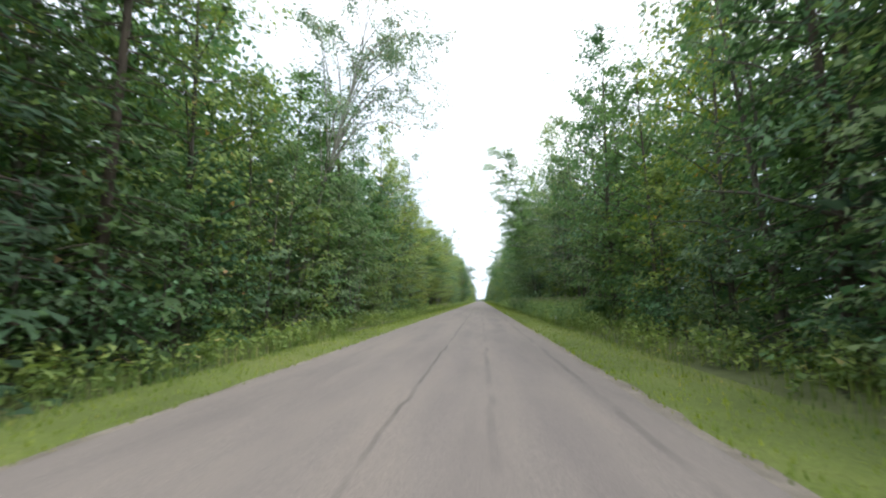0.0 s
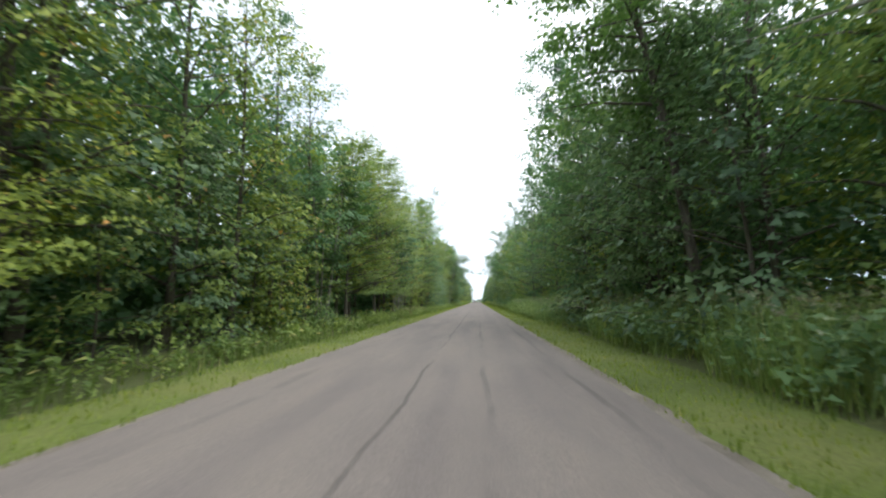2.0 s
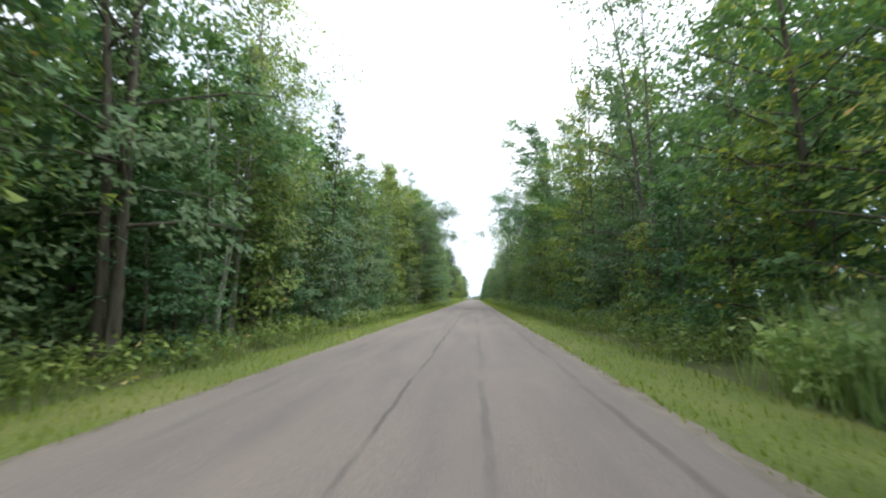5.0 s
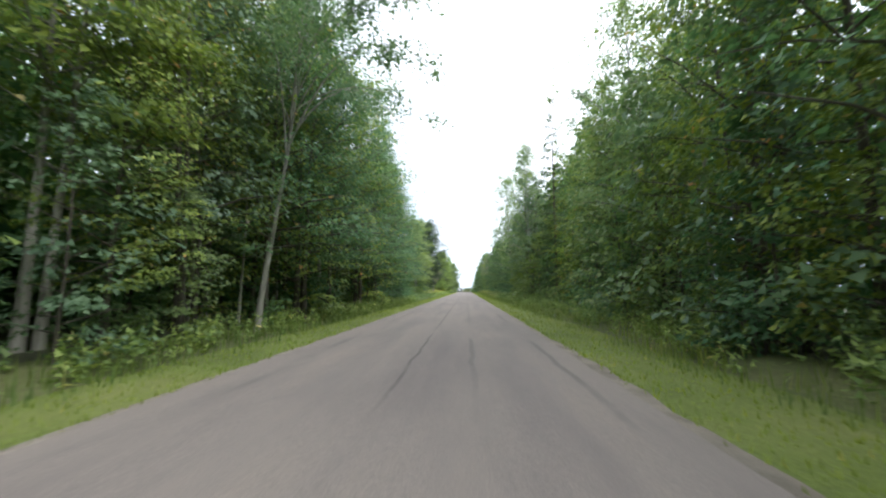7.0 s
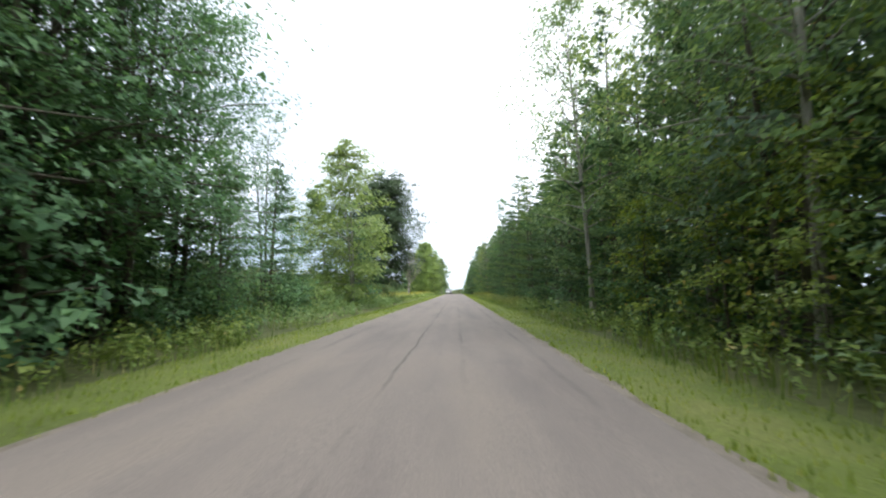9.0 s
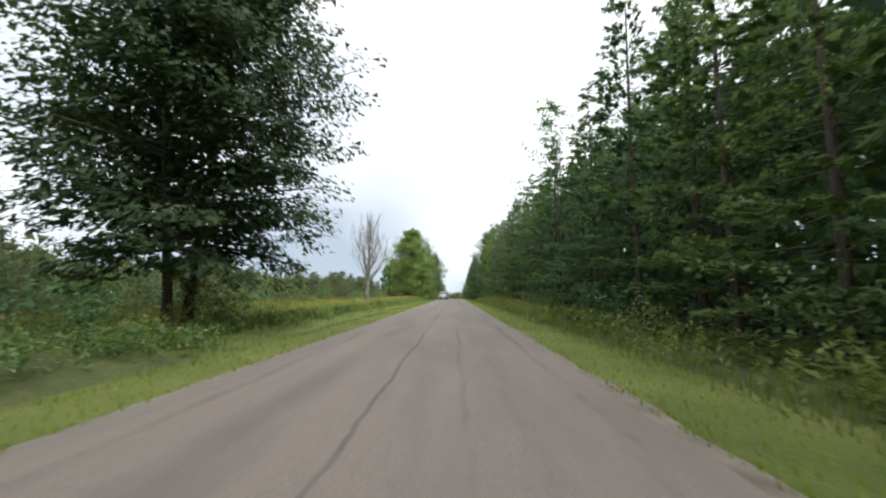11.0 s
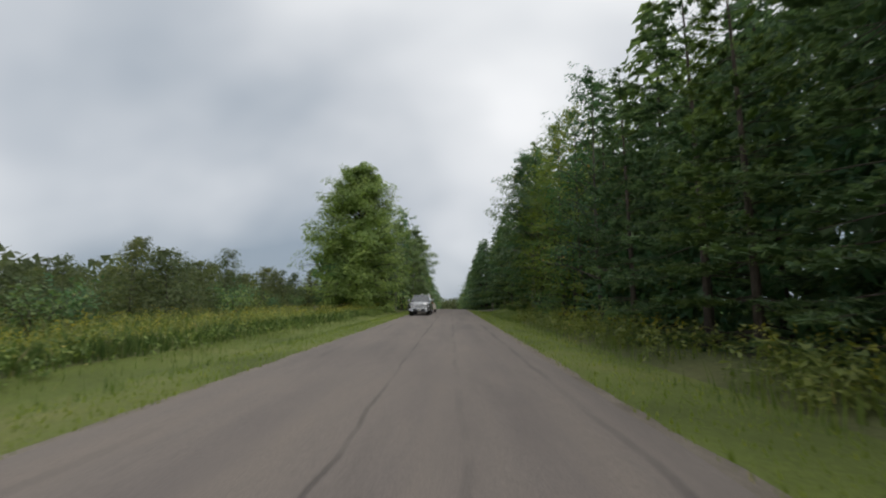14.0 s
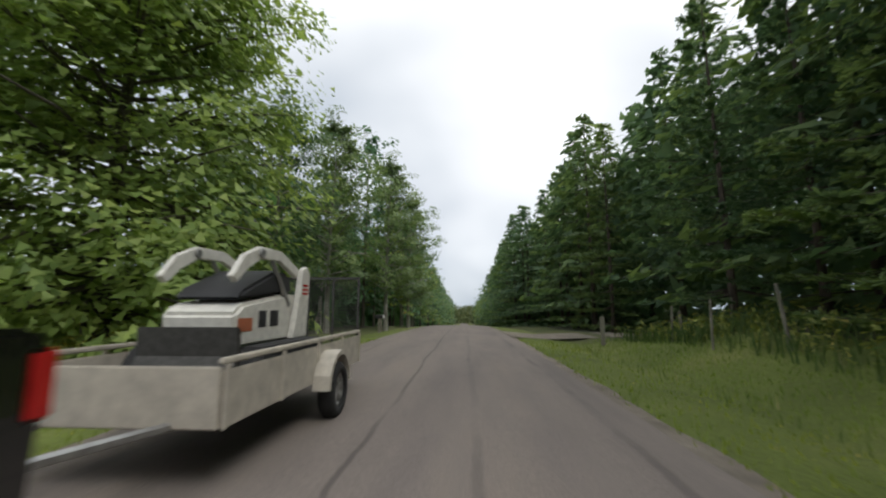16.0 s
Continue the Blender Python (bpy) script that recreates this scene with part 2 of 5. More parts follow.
def part(name, data, mat=None, parent=None, label="", smooth=False):
    """Link a mesh or a bmesh as one object, under its thing if it has one."""
    if isinstance(data, bmesh.types.BMesh):
        me = bpy.data.meshes.new(name)
        bmesh.ops.recalc_face_normals(data, faces=data.faces[:])
        if smooth == "edges":
            for e in data.edges:
                e.smooth = len(e.link_faces) == 2 and e.calc_face_angle(0) < 0.6
        data.to_mesh(me)
        data.free()
        if smooth:
            me.polygons.foreach_set("use_smooth", [True] * len(me.polygons))
    else:
        me = data
    if mat and not me.materials:
        me.materials.append(mat)
    ob = new(name, me)
    if parent:
        ob.parent = parent
    if label:
        tagged(ob, label)
    return ob


def height(s):
    """The road's height along its length: level, then over a brow and down."""
    a, b_, c, d = 340.0, 400.0, 540.0, 640.0
    k = 1.0 / 1000
    if s < a:
        return 0.0
    if s < b_:
        return -k * (s - a) ** 2 / 2
    z, sl = -k * (b_ - a) ** 2 / 2, -k * (b_ - a)
    if s < c:
        return z + sl * (s - b_)
    z += sl * (c - b_)
    if s < d:
        u = (s - c) / (d - c)
        return z + sl * (d - c) * (u - u * u / 2)
    return z + sl * (d - c) / 2


ROAD_L, ROAD_R = -4.15, 2.32


def lie(x, s):
    """The ground's height at a place: shoulder, shallow ditch, then the wood's floor."""
    z = height(s)
    e = max(ROAD_L - x, x - ROAD_R, 0.0)
    z -= 0.05 * min(e / 0.5, 1.0)
    z -= 0.22 * math.exp(-((e - 3.2) / 1.3) ** 2)
    if x > 4.5 and 320 < s < 352:
        k = min((x - 4.5) / 6.0, 1.0) * min((s - 320) / 20, 1.0) * min((352 - s) / 9, 1.0)
        z += 0.9 * k * k * (3 - 2 * k)
    if e > 2.0:
        z += 0.12 * min((e - 2.0) / 6.0, 1.0) * noise.noise(Vector((x * 0.12, s * 0.12, 3.1))) * 2.0
    return z


rng = np.random.default_rng(7)


def unit(v):
    return v / np.maximum(np.linalg.norm(v, axis=-1, keepdims=True), 1e-9)


def leaf_tris(c, nrm, along, size, width=0.62):
    """Small three-cornered leaves, no two quite alike."""
    k = len(c)
    nrm = unit(nrm)
    t = unit(along - nrm * np.sum(along * nrm, axis=1, keepdims=True))
    b = np.cross(nrm, t)
    s = size[:, None]
    u = np.random.default_rng(k).uniform(0.7, 1.3, (3, k, 1))
    v = np.stack([c - t * s * 0.5 * u[0], c + t * s * 0.34 * u[1] + b * s * width * 0.55 * u[2],
                  c + t * s * 0.46 * u[2] - b * s * width * 0.5 * u[0] - nrm * s * 0.12], axis=1).reshape(-1, 3)
    return v, np.arange(k * 3).reshape(-1, 3)


def tube(path, radii, sides=6):
    """A tapered tube along a polyline, as verts and faces."""
    path = np.asarray(path, float)
    vs, fs = [], []
    for i, p in enumerate(path):
        d = path[min(i + 1, len(path) - 1)] - path[max(i - 1, 0)]
        d = d / max(np.linalg.norm(d), 1e-9)
        a = np.cross(d, (0.31, 0.95, 0.05) if abs(d[1]) < 0.9 else (1, 0, 0))
        a /= np.linalg.norm(a)
        b = np.cross(d, a)
        for k in range(sides):
            q = 2 * math.pi * k / sides
            vs.append(p + (a * math.cos(q) + b * math.sin(q)) * radii[i])
    for i in range(len(path) - 1):
        for k in range(sides):
            k2 = (k + 1) % sides
            fs.append([i * sides + k, i * sides + k2, (i + 1) * sides + k2, (i + 1) * sides + k])
    fs.append([(len(path) - 1) * sides + k for k in range(sides)])
    return vs, fs


def joined(pieces):
    vs, fs, n = [], [], 0
    for v, f in pieces:
        vs.extend(v)
        fs.extend([[i + n for i in q] for q in f])
        n += len(v)
    return vs, fs


def trunk_line(r, h, lean=(0.0, 0.0), wander=0.25, steps=8):
    pts, rad = [], []
    ox, oy = r.normal(0, 1, 2)
    for i in range(steps + 1):
        u = i / steps
        w = wander * math.sin(u * 3.1 + ox) * u
        pts.append((lean[0] * u ** 1.3 * h + w, lean[1] * u ** 1.3 * h + wander * math.cos(u * 2.7 + oy) * u, h * u - 0.15 * (i == 0)))
    return np.array(pts)


def on_line(pts, z):
    i = np.clip(np.searchsorted(pts[:, 2], z) - 1, 0, len(pts) - 2)
    u = (z - pts[i, 2]) / max(pts[i + 1, 2] - pts[i, 2], 1e-6)
    return pts[i] * (1 - u) + pts[i + 1] * u


def tree(name, seed, h=16.0, spread=4.0, low=2.0, limbs=46, leaves=3600, leaf=0.27, flat=0.35, rise=(8, 55), fullness=0.7, lean=(0.0, 0.0),
         thick=0.16, leaf_mat=None, bark=None, label="", category="tree", stems=1, sprays=5, aspect=0.6, gather=1.0, group="", top_bias=1.0, outline=None, ragged_by=0.36, facing=0.0, reach=0.0, drawn=0.0):
    """A broad-leaved tree: tapered trunk, limbs, and leaves in flat sprays along the limbs. reach: how much longer the limbs on its open side are; drawn: how far the sprays are drawn out along them."""
    r = np.random.default_rng(seed)
    ob = new(name)
    tagged(ob, label, category, group)
    trunks, limb_parts, cs, dirs = [], [], [], []
    per = max(2, int(leaves / (limbs * sprays)))
    lines = []
    for s in range(stems):
        a = s * 2.4 + r.uniform(0, 6)
        ln = (lean[0] + (0.09 * math.cos(a) if stems > 1 else 0), lean[1] + (0.09 * math.sin(a) if stems > 1 else 0))
        pts = trunk_line(r, h * (1 - 0.08 * s), ln)
        if stems > 1:
            pts[:, 0] += 0.3 * math.cos(a)
            pts[:, 1] += 0.3 * math.sin(a)
        rad = [thick * (1.35 if i == 0 else 1.0) * (1 - 0.93 * i / (len(pts) - 1)) for i in range(len(pts))]
        trunks.append(tube(pts, rad, 7))
        lines.append(pts)
    for i in range(limbs):
        u = ((i + 0.5) / limbs) ** top_bias
        pts = lines[i % stems]
        z = low + (pts[-1, 2] * 0.985 - low) * u
        base = on_line(pts, z)
        prof = max(0.12, math.sin(math.pi * min(0.2 + 0.74 * u, 1.0)) ** fullness)
        prof = outline(u) if outline else prof
        ln = spread * prof * r.uniform(1 - 1.35 * ragged_by, 1 + 0.6 * ragged_by)
        az = i * 2.39996 + r.normal(0, 0.35)
        ln *= 1 + reach * max(0.0, math.cos(az)) ** 1.5
        el = radians(rise[0] + (rise[1] - rise[0]) * u + r.normal(0, 7))
        d = np.array((math.cos(az) * math.cos(el), math.sin(az) * math.cos(el), math.sin(el)))
        side = np.array((-math.sin(az), math.cos(az), 0.0))
        mid, tip = base + d * ln * 0.55, base + d * ln + np.array((0, 0, -0.10 * ln))
        rr = thick * 0.4 * (1 - 0.75 * u)
        limb_parts.append(tube([base, mid, tip], [rr, rr * 0.6, rr * 0.12], 4))
        for k in range(sprays):
            q = 0.28 + 0.72 * ((k + r.uniform(0, 1)) / sprays) ** 0.8
            c = base + d * ln * q + np.array((0, 0, -0.10 * ln * q * q)) + side * r.normal(0, 0.2 * ln * q) + np.array((0, 0, r.normal(0, 0.12 * ln)))
            rs = (0.17 * ln + 0.34) * gather
            m = max(2, int(per * (1 + facing * math.cos(az))))
            off = unit(r.normal(0, 1, (m, 3))) * r.uniform(0, 1, (m, 1)) ** 0.45 * np.array((rs, rs, rs * flat))
            off += np.outer(off @ d, d) * drawn
            rel = off.copy()
            off[:, 2] -= 0.16 * np.sum(off[:, :2] ** 2, axis=1) / max(rs, 0.1)
            cs.append(c + off)
            dirs.append(unit(rel + d * 0.7 * rs + np.array((0, 0, -0.25 * rs))))
    c, dd = np.concatenate(cs), np.concatenate(dirs)
    n = r.normal(0, 0.3, c.shape) + unit(c * np.array((1, 1, 0))) * 0.55 + np.array((0, 0, 0.8))
    v, f = leaf_tris(c, n, dd, leaf * r.uniform(0.6, 1.4, len(c)), aspect + 0.05)
    tv, tf = joined(trunks + limb_parts)
    part("trunk", mesh_of("trunk", tv, tf, bark or BARK, True), parent=ob)
    part("crown", mesh_of("crown", v, f, leaf_mat or LEAF_OAK), parent=ob)
    return ob


OCTA = np.array(((1, 0, 0), (-1, 0, 0), (0, 1, 0), (0, -1, 0), (0, 0, 1), (0, 0, -1.0)))
OCTA_FACES = np.array([(a, b, c) for a in (0, 1) for b in (2, 3) for c in (4, 5)])


def conifer(name, seed, h=18.0, spread=4.2, low=0.8, step=0.75, per_whorl=6, leaves=4200, needle=0.42, droop=0.12, thick=0.2, leaf_mat=None,
            bark=None, label="", aspect=0.2, top=1.0, category="pine tree", group="", layer=0.24, facing=0.0, loft=0.07, upturn=0.0, tilt=0.26, plumes=0):
    """A pine or spruce: whorls of level boughs, each a flat plume of needle tufts on side twigs."""
    r = np.random.default_rng(seed)
    ob = new(name)
    tagged(ob, label, category, group)
    pts = trunk_line(r, h, (0, 0), 0.12)
    rad = [thick * (1.25 if i == 0 else 1.0) * (1 - 0.95 * i / (len(pts) - 1)) for i in range(len(pts))]
    limb_parts, boughs = [], []
    z = low
    while z < h * 0.985:
        u = z / h
        for k in range(per_whorl):
            ln = spread * min(1.0, 0.75 + 1.2 * u) * (1 - u ** (1.3 * top)) ** 0.85 * r.uniform(0.55, 1.25) + 0.18
            boughs.append((z + r.normal(0, 0.18), k * 2 * math.pi / per_whorl + z * 1.9 + r.normal(0, 0.3), ln, u))
        z += step * (1 - 0.35 * u) * r.uniform(0.8, 1.2)
    total = sum(b[2] for b in boughs)
    cs, dirs, ns, lumps = [], [], [], []
    for zb, az, ln, u in boughs:
        base = on_line(pts, max(0.1, min(zb, h * 0.98)))
        d = np.array((math.cos(az), math.sin(az), 0.22 * u + r.normal(0, 0.06)))
        side = np.array((-math.sin(az), math.cos(az), 0.0))
        tip = base + d * ln + np.array((0, 0, -droop * ln * (1 - u)))
        mid = (base + tip) / 2 - np.array((0, 0, upturn * ln))
        limb_parts.append(tube([base, mid, tip] if upturn else [base, tip], ([thick * 0.22 * (1.1 - u), thick * 0.12 * (1.1 - u), 0.008] if upturn else [thick * 0.22 * (1.1 - u), 0.008]), 3))
        for k in range(max(3, int(plumes * (1 + 0.4 * math.cos(az)) * ln / spread)) if plumes and math.cos(az) > -0.6 else 0):
            q = r.uniform(0.22, 1.0) ** 0.7
            w = r.normal(0, 0.2) * ln * math.sin(min(q, 1) * 2.6 + 0.3)
            at = base + (tip - base) * q + side * w + np.array((0, 0, -0.1 * abs(w) - 4 * upturn * ln * q * (1 - q)))
            fwd = unit(d * 0.8 + side * np.sign(w) * r.uniform(0.1, 0.8) + np.array((0, 0, 0.25)))
            rays = unit(fwd + r.normal(0, 0.5, (8, 3)) + np.array((0, 0, 0.1)))
            cs.append(at + rays * needle * 0.5)
            dirs.append(rays)
            ns.append(np.cross(rays, r.normal(0, 1, (8, 3))) * 0.6 + np.array((0, 0, 0.8)))
            if k % 3 == 0:
                ball = OCTA * r.uniform(0.7, 1.3, (6, 1)) * np.array((0.3, 0.17, 0.05)) * (0.65 + 0.1 * ln)
                lumps.append(at + ball[:, :1] * fwd + ball[:, 1:2] * np.cross((0, 0, 1.0), fwd) + ball[:, 2:] * np.array((0, 0, 1.0)))
        n = max(4, int(leaves * ln / total * (1 + facing * math.cos(az))))
        q = r.uniform(0.18, 1.05, n) ** 0.75
        wid = r.normal(0, 1, n) * layer * ln * np.sin(np.clip(q, 0, 1) * 2.6 + 0.3) + r.normal(0, 0.08, n)
        c = base + (tip - base) * q[:, None] + side * wid[:, None]
        c[:, 2] += r.normal(0, loft, n) - 0.1 * np.abs(wid) - 4 * upturn * ln * q * (1 - q)
        cs.append(c)
        dirs.append(unit(d * (0.7 + 0.2 * r.normal(0, 1, (n, 1))) + side * np.sign(wid)[:, None] * r.uniform(0.2, 0.9, (n, 1)) + r.normal(0, 0.25, (n, 3)) + np.array((0, 0, 0.12))))
        ns.append(r.normal(0, tilt, (n, 3)) + d * 0.45 + np.array((0, 0, 0.9)))
    c, dd, nn = np.concatenate(cs), np.concatenate(dirs), np.concatenate(ns)
    v, f = leaf_tris(c, nn, dd, needle * r.uniform(0.6, 1.4, len(c)), aspect)
    if lumps:
        f = np.concatenate([f] + [OCTA_FACES + len(v) + k * 6 for k in range(len(lumps))])
        v = np.concatenate([v] + lumps)
    tv, tf = joined([tube(pts, rad, 7)] + limb_parts)
    part("trunk", mesh_of("trunk", tv, tf, bark or BARK_PINE, True), parent=ob)
    part("crown", mesh_of("crown", v, f, leaf_mat or LEAF_PINE), parent=ob)
    return ob


def arching_tree(name, seed, h, over, low, limbs, leaves, leaf, leaf_mat, bark, label, lean=0.2, droop=0.3, thick=0.17, category="tree", fan=75):
    """A tree that leans to its open side: limbs arch up and out, and their ends hang with loose tufts of leaves."""
    r = np.random.default_rng(seed)
    ob = new(name)
    tagged(ob, label, category)
    pts = trunk_line(r, h * 0.8, (lean, 0.0), 0.3, 10)
    wood = [tube(pts, [thick * (1.3 if i == 0 else 1.0) * (1 - 0.85 * i / (len(pts) - 1)) for i in range(len(pts))], 8)]
    cs, dirs = [], []
    per = leaves // (limbs * 11)
    for i in range(limbs):
        u = (i + 0.5) / limbs
        z0 = low + (h * 0.78 - low) * u
        base = on_line(pts, z0)
        az = radians(r.uniform(-fan, fan)) if i % 4 else radians(r.uniform(90, 270))
        out = over * r.uniform(0.55, 1.0) * (1.0 if i % 4 else 0.45) * (1 - 0.35 * u)
        d = np.array((math.cos(az), math.sin(az), 0.0))
        peak = (h - z0) * r.uniform(0.25, 0.75)
        tip = base + d * out + np.array((0, 0, peak - droop * out * (1 - u)))
        ctrl = base + d * out * 0.45 + np.array((0, 0, peak * 1.25))
        qs = np.linspace(0, 1, 8)[:, None]
        line = base * (1 - qs) ** 2 + 2 * ctrl * qs * (1 - qs) + tip * qs ** 2
        rr = thick * 0.42 * (1 - 0.5 * u)
        wood.append(tube(line, [rr * (1 - 0.9 * q) for q in np.linspace(0, 1, 8)], 5))
        for k in range(11):
            q = r.uniform(0.22, 1.0) ** 0.8
            p = base * (1 - q) ** 2 + 2 * ctrl * q * (1 - q) + tip * q * q
            t = unit(d * 0.7 + r.normal(0, 0.55, 3) + np.array((0, 0, -0.1)))
            tl = r.uniform(0.5, 1.5) * (0.6 + 0.06 * out)
            e = p + t * tl + np.array((0, 0, -0.35 * tl * droop * 2))
            wood.append(tube([p, (p + e) / 2 + np.array((0, 0, 0.08 * tl)), e], [rr * 0.2, rr * 0.12, 0.004], 3))
            m = max(3, per)
            g = r.uniform(0.2, 1.05, m)[:, None]
            c = p * (1 - g) + e * g + r.normal(0, 0.26, (m, 3)) * np.array((1, 1, 0.8))
            cs.append(c)
            dirs.append(unit(t + r.normal(0, 0.5, (m, 3)) + np.array((0, 0, -0.5))))
    c, dd = np.concatenate(cs), np.concatenate(dirs)
    v, f = leaf_tris(c, r.normal(0, 0.5, c.shape) + np.array((0.2, 0, 0.6)), dd, leaf * r.uniform(0.6, 1.4, len(c)), 0.6)
    tv, tf = joined(wood)
    part("trunk", mesh_of("trunk", tv, tf, bark, True), parent=ob)
    part("crown", mesh_of("crown", v, f, leaf_mat), parent=ob)
    return ob


def shrub(name, seed, h=1.8, spread=1.3, leaves=520, leaf=0.16, leaf_mat=None, label="", aspect=0.6, stems=7, group=""):
    """A bush of several thin stems with leaves round their upper halves."""
    r = np.random.default_rng(seed)
    ob = new(name)
    tagged(ob, label, "shrub", group)
    ps, cs, dirs = [], [], []
    for k in range(stems):
        a = k * 2.4 + r.normal(0, 0.3)
        lean_ = spread * r.uniform(0.3, 1.0)
        tip = np.array((math.cos(a) * lean_, math.sin(a) * lean_, h * r.uniform(0.6, 1.05)))
        mid = tip * np.array((0.4, 0.4, 0.6))
        base = np.array((math.cos(a) * 0.08, math.sin(a) * 0.08, -0.08))
        ps.append(tube([base, mid, tip], [0.022, 0.014, 0.004], 4))
        n = leaves // stems
        q = r.uniform(0.12, 1.05, n)[:, None]
        c = base * (1 - q) ** 2 + 2 * mid * q * (1 - q) + tip * q * q
        off = r.normal(0, 0.24 * spread, (n, 3)) * np.array((1, 1, 0.7))
        c = c + off
        c[:, 2] = np.abs(c[:, 2])
        cs.append(c)
        dirs.append(unit(off + np.array((0, 0, -0.05)) + r.normal(0, 0.1, (n, 3))))
    c, dd = np.concatenate(cs), np.concatenate(dirs)
    v, f = leaf_tris(c, r.normal(0, 0.45, c.shape) + unit(c * np.array((1, 1, 0))) * 0.4 + np.array((0, 0, 0.9)), dd, leaf * r.uniform(0.6, 1.4, len(c)), aspect)
    sv, sf = joined(ps)
    part("stem", mesh_of("stem", sv, sf, BARK, True), parent=ob)
    part("foliage", mesh_of("foliage", v, f, leaf_mat or LEAF_SHRUB), parent=ob)
    return ob


USED = set()


def put(proto, x, s, size=1.0, turn=None, tall=1.0, label=""):
    """Stand a thing, or a copy of it once it is in use, on the ground, its fuller side to the road."""
    turn = radians((0 if x < 0 else 180) + rng.uniform(-50, 50)) if turn is None else radians(turn)
    m = Matrix.Translation((x, s, lie(x, s) - 0.03)) @ Matrix.Rotation(turn, 4, "Z") @ Matrix.Diagonal((size, size, size * tall, 1))
    if proto.name in USED:
        ob = copy_thing(proto, m)
    else:
        USED.add(proto.name)
        proto.matrix_basis = m
        ob = proto
    if label:
        tagged(ob, label)
    return ob


# ---- ground and road ----
def strip(name, x_of, s0, s1, step, mat, lift, label, kind="structure"):
    """A strip along the road: x_of(s) gives its cross-section's x values."""
    vs, fs, w = [], [], 0
    n = int((s1 - s0) / step)
    for i in range(n + 1):
        s = s0 + (s1 - s0) * i / n
        row = x_of(s)
        w = len(row)
        for x, dz in row:
            vs.append((x, s, lie(x, s) + lift + dz))
    for i in range(n):
        for k in range(w - 1):
            a = i * w + k
            fs.append([a, a + 1, a + w + 1, a + w])
    ob = new(name, mesh_of(name, vs, fs, mat, True))
    return tagged(ob, label, name.replace("_", " "), "", kind)


def ragged(x, s, amp, seed):
    return x + amp * (noise.noise(Vector((s * 0.9, seed, 0.3))) + 0.5 * noise.noise(Vector((s * 3.1, seed, 1.7))))


# one sheet of ground out to the horizon, finer near the road
gx = sorted({-2500, -900, -400, -200, -120, -80, -60, -45, -35, -28, -22, -18, 18, 22, 28, 35, 50, 80, 150, 400, 900, 2500}
            | {round(-15 + 0.5 * i, 2) for i in range(61)})
gy = [-900, -300, -120, -60] + [round(-40 + 2.0 * i, 1) for i in range(346)] + [700, 760, 900, 1200, 1800, 3000]
gv, gf = [], []
for s in gy:
    for x in gx:
        z = lie(x, s)
        if ROAD_L - 0.2 < x < ROAD_R + 0.2:
            z -= 0.06
        gv.append((x, s, z))
nx = len(gx)
for i in range(len(gy) - 1):
    for k in range(nx - 1):
        a = i * nx + k
        gf.append([a, a + 1, a + nx + 1, a + nx])
gme = mesh_of("ground", gv, gf, FLOOR, True)
gme.materials.append(MEADOW)
gme.materials.append(VERGE)
for p in gme.polygons:
    x, s, _ = p.center
    if -7.0 < x < 5.6 or (x > 0 and x < 9.6 and 322 < s < 351) or (-9.2 < x < 0 and 238 < s < 350):
        p.material_index = 2
    elif (x < 0 and 203 < s < 346) or -9.5 < x < 8 or abs(x) > 33 or s > 660 or s < -50:
        p.material_index = 1
tagged(new("ground", gme), "uneven roadside ground with grass, meadow and shaded forest floor", "ground", "", "structure")
strip("road", lambda s: [(ragged(ROAD_L, s, 0.07, 1), 0.0), (-3.0, 0.025), (-1.05, 0.05), (0.9, 0.025), (ragged(ROAD_R, s, 0.07, 2), 0.0)], -60, 700, 1.0,
      ROAD, 0.03, "old grey-brown chip-seal country road with tar seams")
strip("shoulder", lambda s: [(ragged(ROAD_L - 0.32, s, 0.14, 3), -0.02), (ROAD_L + 0.15, 0.0)], -60, 700, 0.6, GRAVEL, 0.018,
      "narrow sandy gravel shoulder beside the road")
strip("shoulder", lambda s: [(ROAD_R - 0.15, 0.0), (ragged(ROAD_R + 0.34, s, 0.16, 4), -0.02)], -60, 700, 0.6, GRAVEL, 0.018,
      "narrow sandy gravel shoulder beside the road")

# ---- the woods ----
OAK = [tree("broadleaf_tree", 11 + i, h, sp, lo, 46, 5300, 0.195, leaf_mat=m, gather=0.78, facing=0.75, sprays=9, flat=fl, drawn=dr, label=lb, stems=st, thick=th)
       for i, (h, sp, lo, m, st, th, fl, dr, lb) in enumerate((
           (18.0, 4.5, 1.1, LEAF_OAK, 1, 0.17, 0.3, 0.2, "tall dark green broadleaf tree at the wood's edge"),
           (16.0, 4.2, 0.9, LEAF_MAPLE, 1, 0.14, 0.17, 0.7, "mid-green maple with layered boughs at the wood's edge"),
           (18.5, 4.5, 2.8, LEAF_ASH, 2, 0.14, 0.35, 0.0, "pale green twin-stemmed broadleaf tree at the wood's edge"),
           (14.0, 4.0, 0.6, LEAF_OAK, 1, 0.13, 0.2, 0.5, "young dark green broadleaf tree, leafy to the ground"),
           (17.0, 3.9, 3.4, LEAF_BIRCH, 3, 0.10, 0.4, 0.0, "grey-stemmed clump of pale green broadleaf trees")))]
AIRY = [tree("poplar_tree", 31 + i, 19.0, 4.6, 4.6, 50, 7600, 0.19, flat=0.8, facing=0.4, reach=0.3, rise=(20, 62), leaf_mat=LEAF_POPLAR, bark=BARK_PALE, lean=l, thick=0.15, gather=0.85,
             label="tall poplar with an open, airy crown and visible limbs") for i, l in enumerate(((0.05, 0.0), (0.03, 0.05)))]
